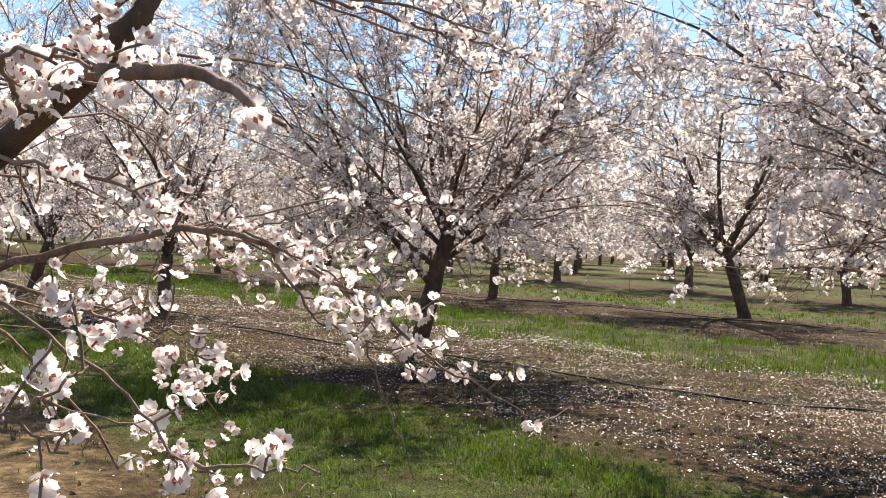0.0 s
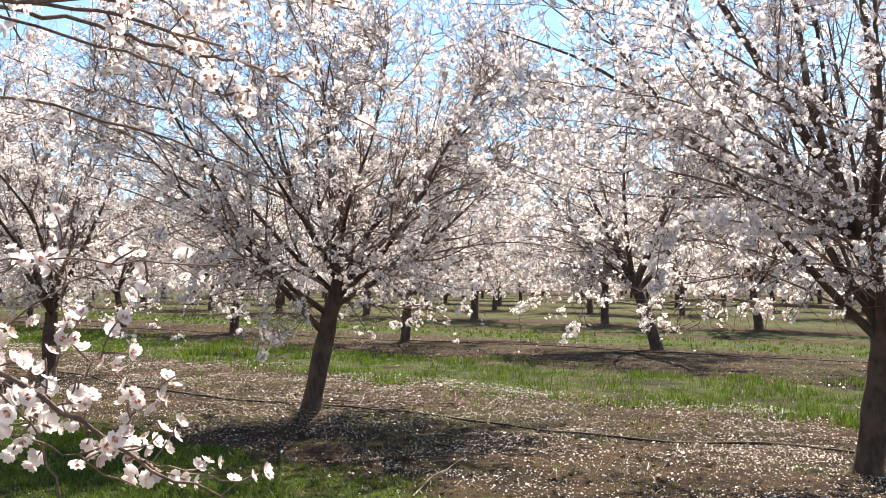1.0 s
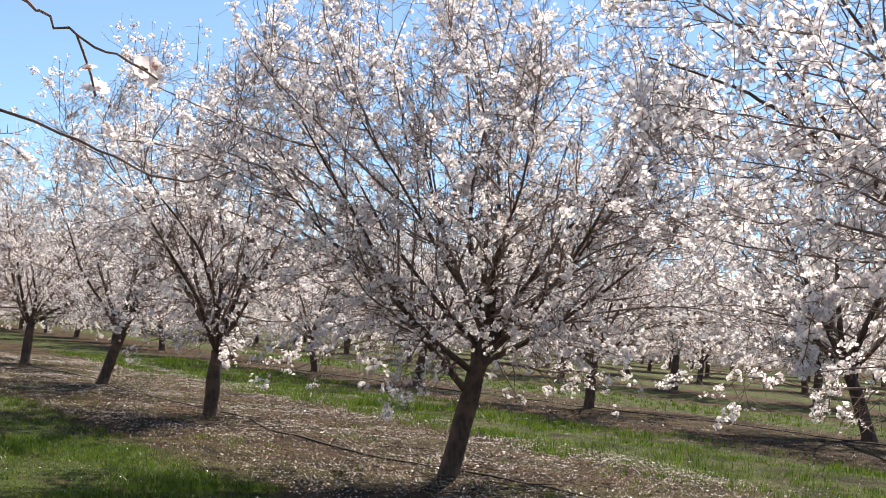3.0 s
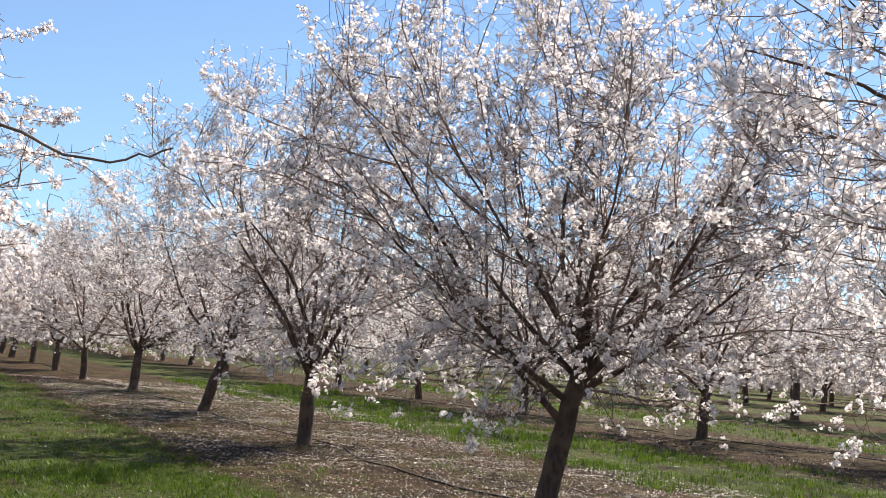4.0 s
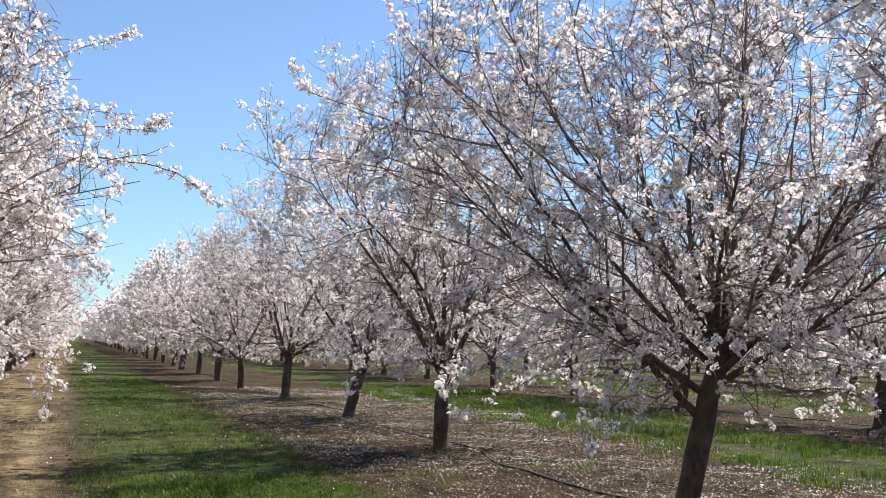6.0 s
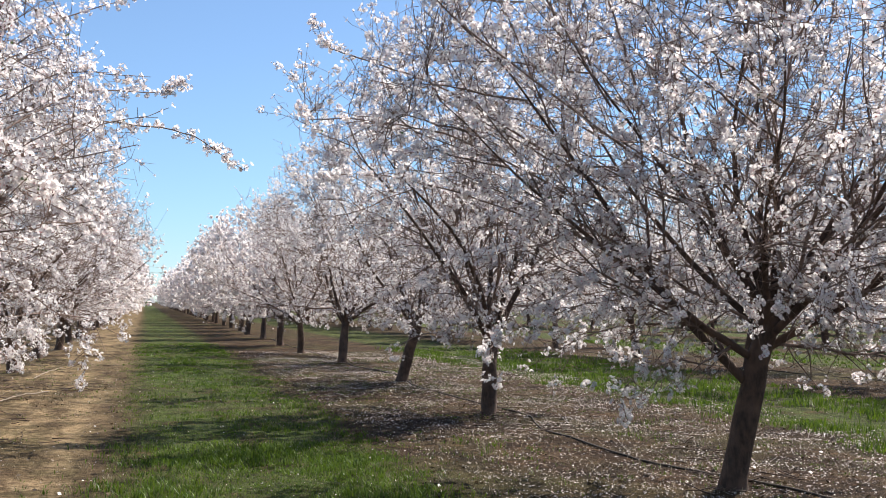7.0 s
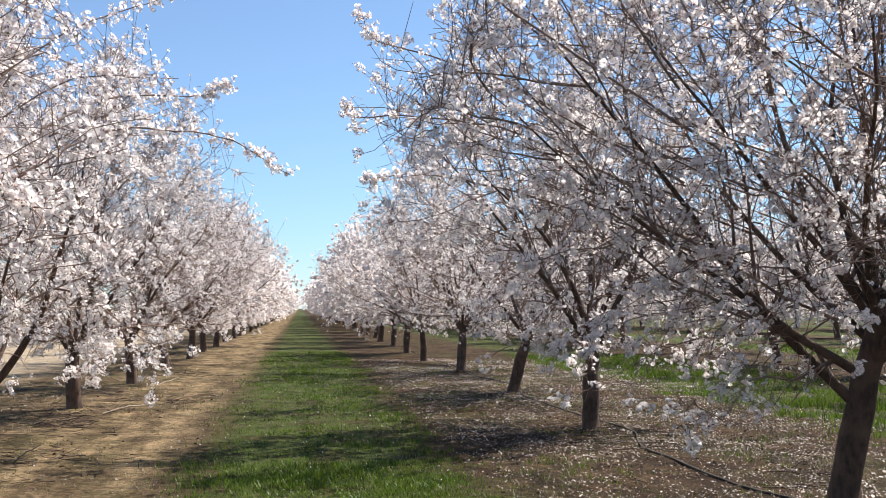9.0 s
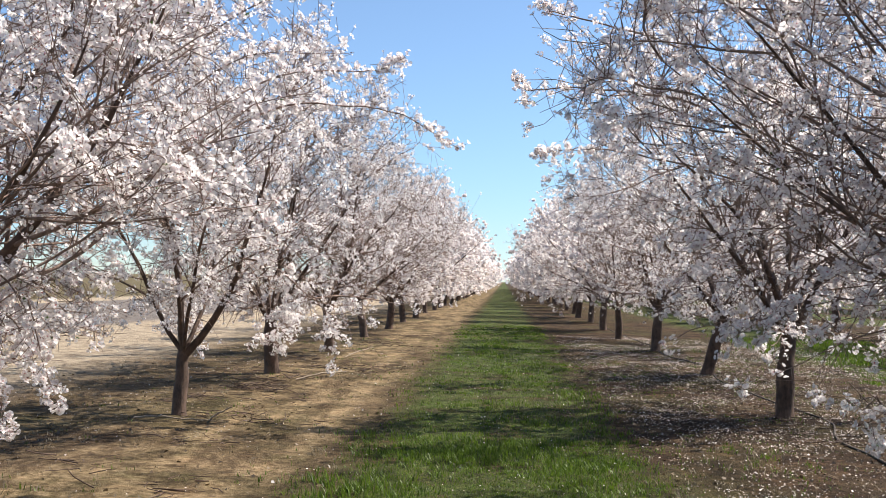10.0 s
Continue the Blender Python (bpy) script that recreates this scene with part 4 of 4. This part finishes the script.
grass_band("weeds", "thin dry and green weeds on the sandy track", 6, 9000, -9.5, -5.0, -9, 20, 0.04, 0.5, -0.25)
grass_band("dry_grass", "dry straw-coloured stalks on the bare soil", 7, 40000, -3.4, 3.4, -9, 18, 0.05, 0.4, 0.05, 1.6, STRAW, 0.0022)
grass_band("dry_grass", "dry straw-coloured stalks at the track's edge", 8, 16000, -10.5, -4.8, -8, 18, 0.045, 0.5, 0.0, 1.6, STRAW, 0.0022)


def petal_litter(label, seed, count, x0, x1, y0, y1, thin, keep):
    rng = np.random.default_rng(seed)
    p = patchy(rng, on_ground(rng, count, x0, x1, y0, y1, thin), 0.9, seed * 2.3, keep)
    p = patchy(rng, p, 3.7, seed * 1.1, 0.2)
    w = rng.normal(0, 0.38, p.shape) + np.array([0, 0, 1.0])
    v, q = scatter(rng, p + np.array([0, 0, 0.008]), w, (0.010 + 0.020 * rng.beta(1.2, 3.2, len(p))) * (1 + np.clip(p[:, 1], 0, 30) * 0.012), FLECK)
    tagged(new("fallen_petals", quad_mesh("fallen_petals", v, q, FALLEN)), label, "petals", kind="stuff")


petal_litter("fallen white petals strewn on the bare soil", 21, 200000, -2.3, 3.6, -9, 24, 0.9, 0.04)
petal_litter("fallen white petals in the grass strip", 22, 3500, -5.6, -2.6, -8, 16, 0.4, -0.1)
petal_litter("fallen white petals under the second row", 23, 22000, 3.0, 12.5, -7, 24, 0.2, 0.0)
petal_litter("a few fallen petals on the sandy track", 24, 5000, -10, -5.4, -8, 16, 0.4, -0.15)


def leaf_litter(label, seed, count, x0, x1, y0, y1, thin):
    rng = np.random.default_rng(seed)
    p = patchy(rng, on_ground(rng, count, x0, x1, y0, y1, thin), 1.3, seed * 1.9, 0.1)
    v, q = scatter(rng, p + np.array([0, 0, 0.006]), rng.normal(0, 0.6, p.shape) + np.array([0, 0, 1.0]), rng.uniform(0.02, 0.055, len(p)), FLECK)
    tagged(new("leaf_litter", quad_mesh("leaf_litter", v, q, DEAD)), label, "litter", kind="stuff")


DEAD = thin_leafy("dead_leaf", (0.049, 0.035, 0.023), (0.189, 0.140, 0.087), 0.1, (1.0, 0.9, 0.7))
leaf_litter("brown dead leaves and crumbs of soil under the trees", 31, 13000, -3.0, 3.4, -9, 16, 0.6)
leaf_litter("brown dead leaves on the sandy track", 32, 3000, -10.5, -5.2, -8, 14, 0.5)
leaf_litter("brown dead leaves under the second row", 33, 6000, 6.0, 13, -6, 20, 0.2)


# ---- irrigation lines and sticks ----
HOSE_MAT = bark_material("black_hose", (0.028, 0.020, 0.014), (0.085, 0.063, 0.043), 9)
STICK_MAT = bark_material("pale_stick", (0.13, 0.098, 0.068), (0.30, 0.235, 0.165), 40)


def hose(label, line, radius=0.011):
    line = np.array(line, float)
    seg = np.linspace(0, len(line) - 1, 8 * len(line))
    xy = np.stack([np.interp(seg, np.arange(len(line)), line[:, c]) for c in (0, 1)], -1)
    for _ in range(3):
        xy[1:-1] = (xy[:-2] + 2 * xy[1:-1] + xy[2:]) / 4
    pts = np.array([(x, y, ground_z(x, y) + radius * (0.85 + 0.9 * noise.noise(Vector((x * 2.1, y * 1.3, 4.0))))) for x, y in xy])
    v, q = tubes(pts[None], np.full((1, len(pts)), radius), 8)
    tagged(new("irrigation_hose", quad_mesh("irrigation_hose", v, q, HOSE_MAT, True)), label, "hose", "irrigation hoses")


hose("dark plastic drip hose winding past the trunks", [(1.3, -10), (1.2, -7), (1.06, -4.95), (1.15, -4.3), (0.41, -3.5), (0.34, -2.3), (0.28, -0.5), (-0.11, 0.95), (-0.48, 2.16), (-0.45, 4.4), (-0.03, 5.73), (-0.24, 7.8), (-0.27, 10.95), (0.05, 13.5), (-0.3, 16.5), (-0.05, 20), (-0.3, 26), (-0.1, 34)], 0.0125)
hose("dark plastic drip hose along the second row", [(11.2, -9), (11.0, -4), (10.9, 0), (10.5, 3.5), (10.4, 6.5), (9.8, 10), (9.2, 15), (8.9, 20), (8.6, 27)], 0.011)


def stick(label, pts, radius):
    line = np.array([(x, y, ground_z(x, y) + z) for x, y, z in pts])
    seg = np.linspace(0, len(line) - 1, 5 * len(line))
    fine = np.stack([np.interp(seg, np.arange(len(line)), line[:, c]) for c in range(3)], -1) + np.random.default_rng(9).normal(0, 0.004, (len(seg), 3))
    v, q = tubes(fine[None], (radius * np.linspace(1, 0.5, len(fine)))[None], 8)
    tagged(new("fallen_stick", quad_mesh("fallen_stick", v, q, STICK_MAT, True)), label, "stick", "fallen sticks")


stick("pale barkless stick lying on the soil", [(-2.78, -3.48, 0.012), (-2.3, -3.2, 0.03), (-1.66, -2.95, 0.05)], 0.008)
stick("thin grey prunings beside the trunk", [(-6.9, 4.35, 0.01), (-6.75, 4.2, 0.12), (-6.6, 4.15, 0.2)], 0.012)
stick("thin grey prunings beside the trunk", [(-7.7, 4.4, 0.02), (-7.35, 4.2, 0.05), (-6.8, 4.3, 0.03)], 0.012)
stick("pale bent pruning lying by the edge row", [(-6.9, 8.9, 0.02), (-6.6, 9.3, 0.08), (-6.35, 10.2, 0.05)], 0.014)
stick("pale bent pruning lying by the edge row", [(-6.9, 13.6, 0.02), (-6.7, 14.2, 0.10), (-6.5, 14.8, 0.16)], 0.014)


def prunings(label, seed, heaps, x, spread, y0, y1):
    """Cut twigs and crumbs of bark, gathered in low heaps."""
    rng = np.random.default_rng(seed)
    hx, hy = rng.normal(x, spread, heaps), rng.uniform(y0, y1, heaps)
    who = rng.integers(0, heaps, heaps * 16)
    p = np.stack([hx[who] + rng.normal(0, 0.22, len(who)), hy[who] + rng.normal(0, 0.16, len(who)), np.zeros(len(who))], -1)
    p[:, 2] = [ground_z(a, b) + 0.008 + abs(rng.normal(0, 0.016)) for a, b in p[:, :2]]
    a = rng.uniform(0, 6.283, len(who))
    way = np.stack([np.cos(a), np.sin(a), rng.normal(0, 0.08, len(a))], -1)
    line = shoot(rng, p, way, rng.uniform(0.06, 0.34, len(who)), 4, 0.16, np.full(len(who), -0.02))
    line[:, :, 2] = np.maximum(line[:, :, 2], p[:, 2:])
    v, q = tubes(line, rng.uniform(0.002, 0.007, (len(who), 1)) * np.linspace(1, 0.6, 4), 5)
    tagged(new("prunings", quad_mesh("prunings", v, q, BARK)), label, "twigs", kind="stuff")


prunings("dark cut twigs and bark lying in heaps along the edge row", 51, 46, -6.95, 0.45, -3.0, 22.0)
prunings("dark cut twigs scattered on the soil under the trees", 52, 26, -0.2, 0.8, -6.0, 16.0)
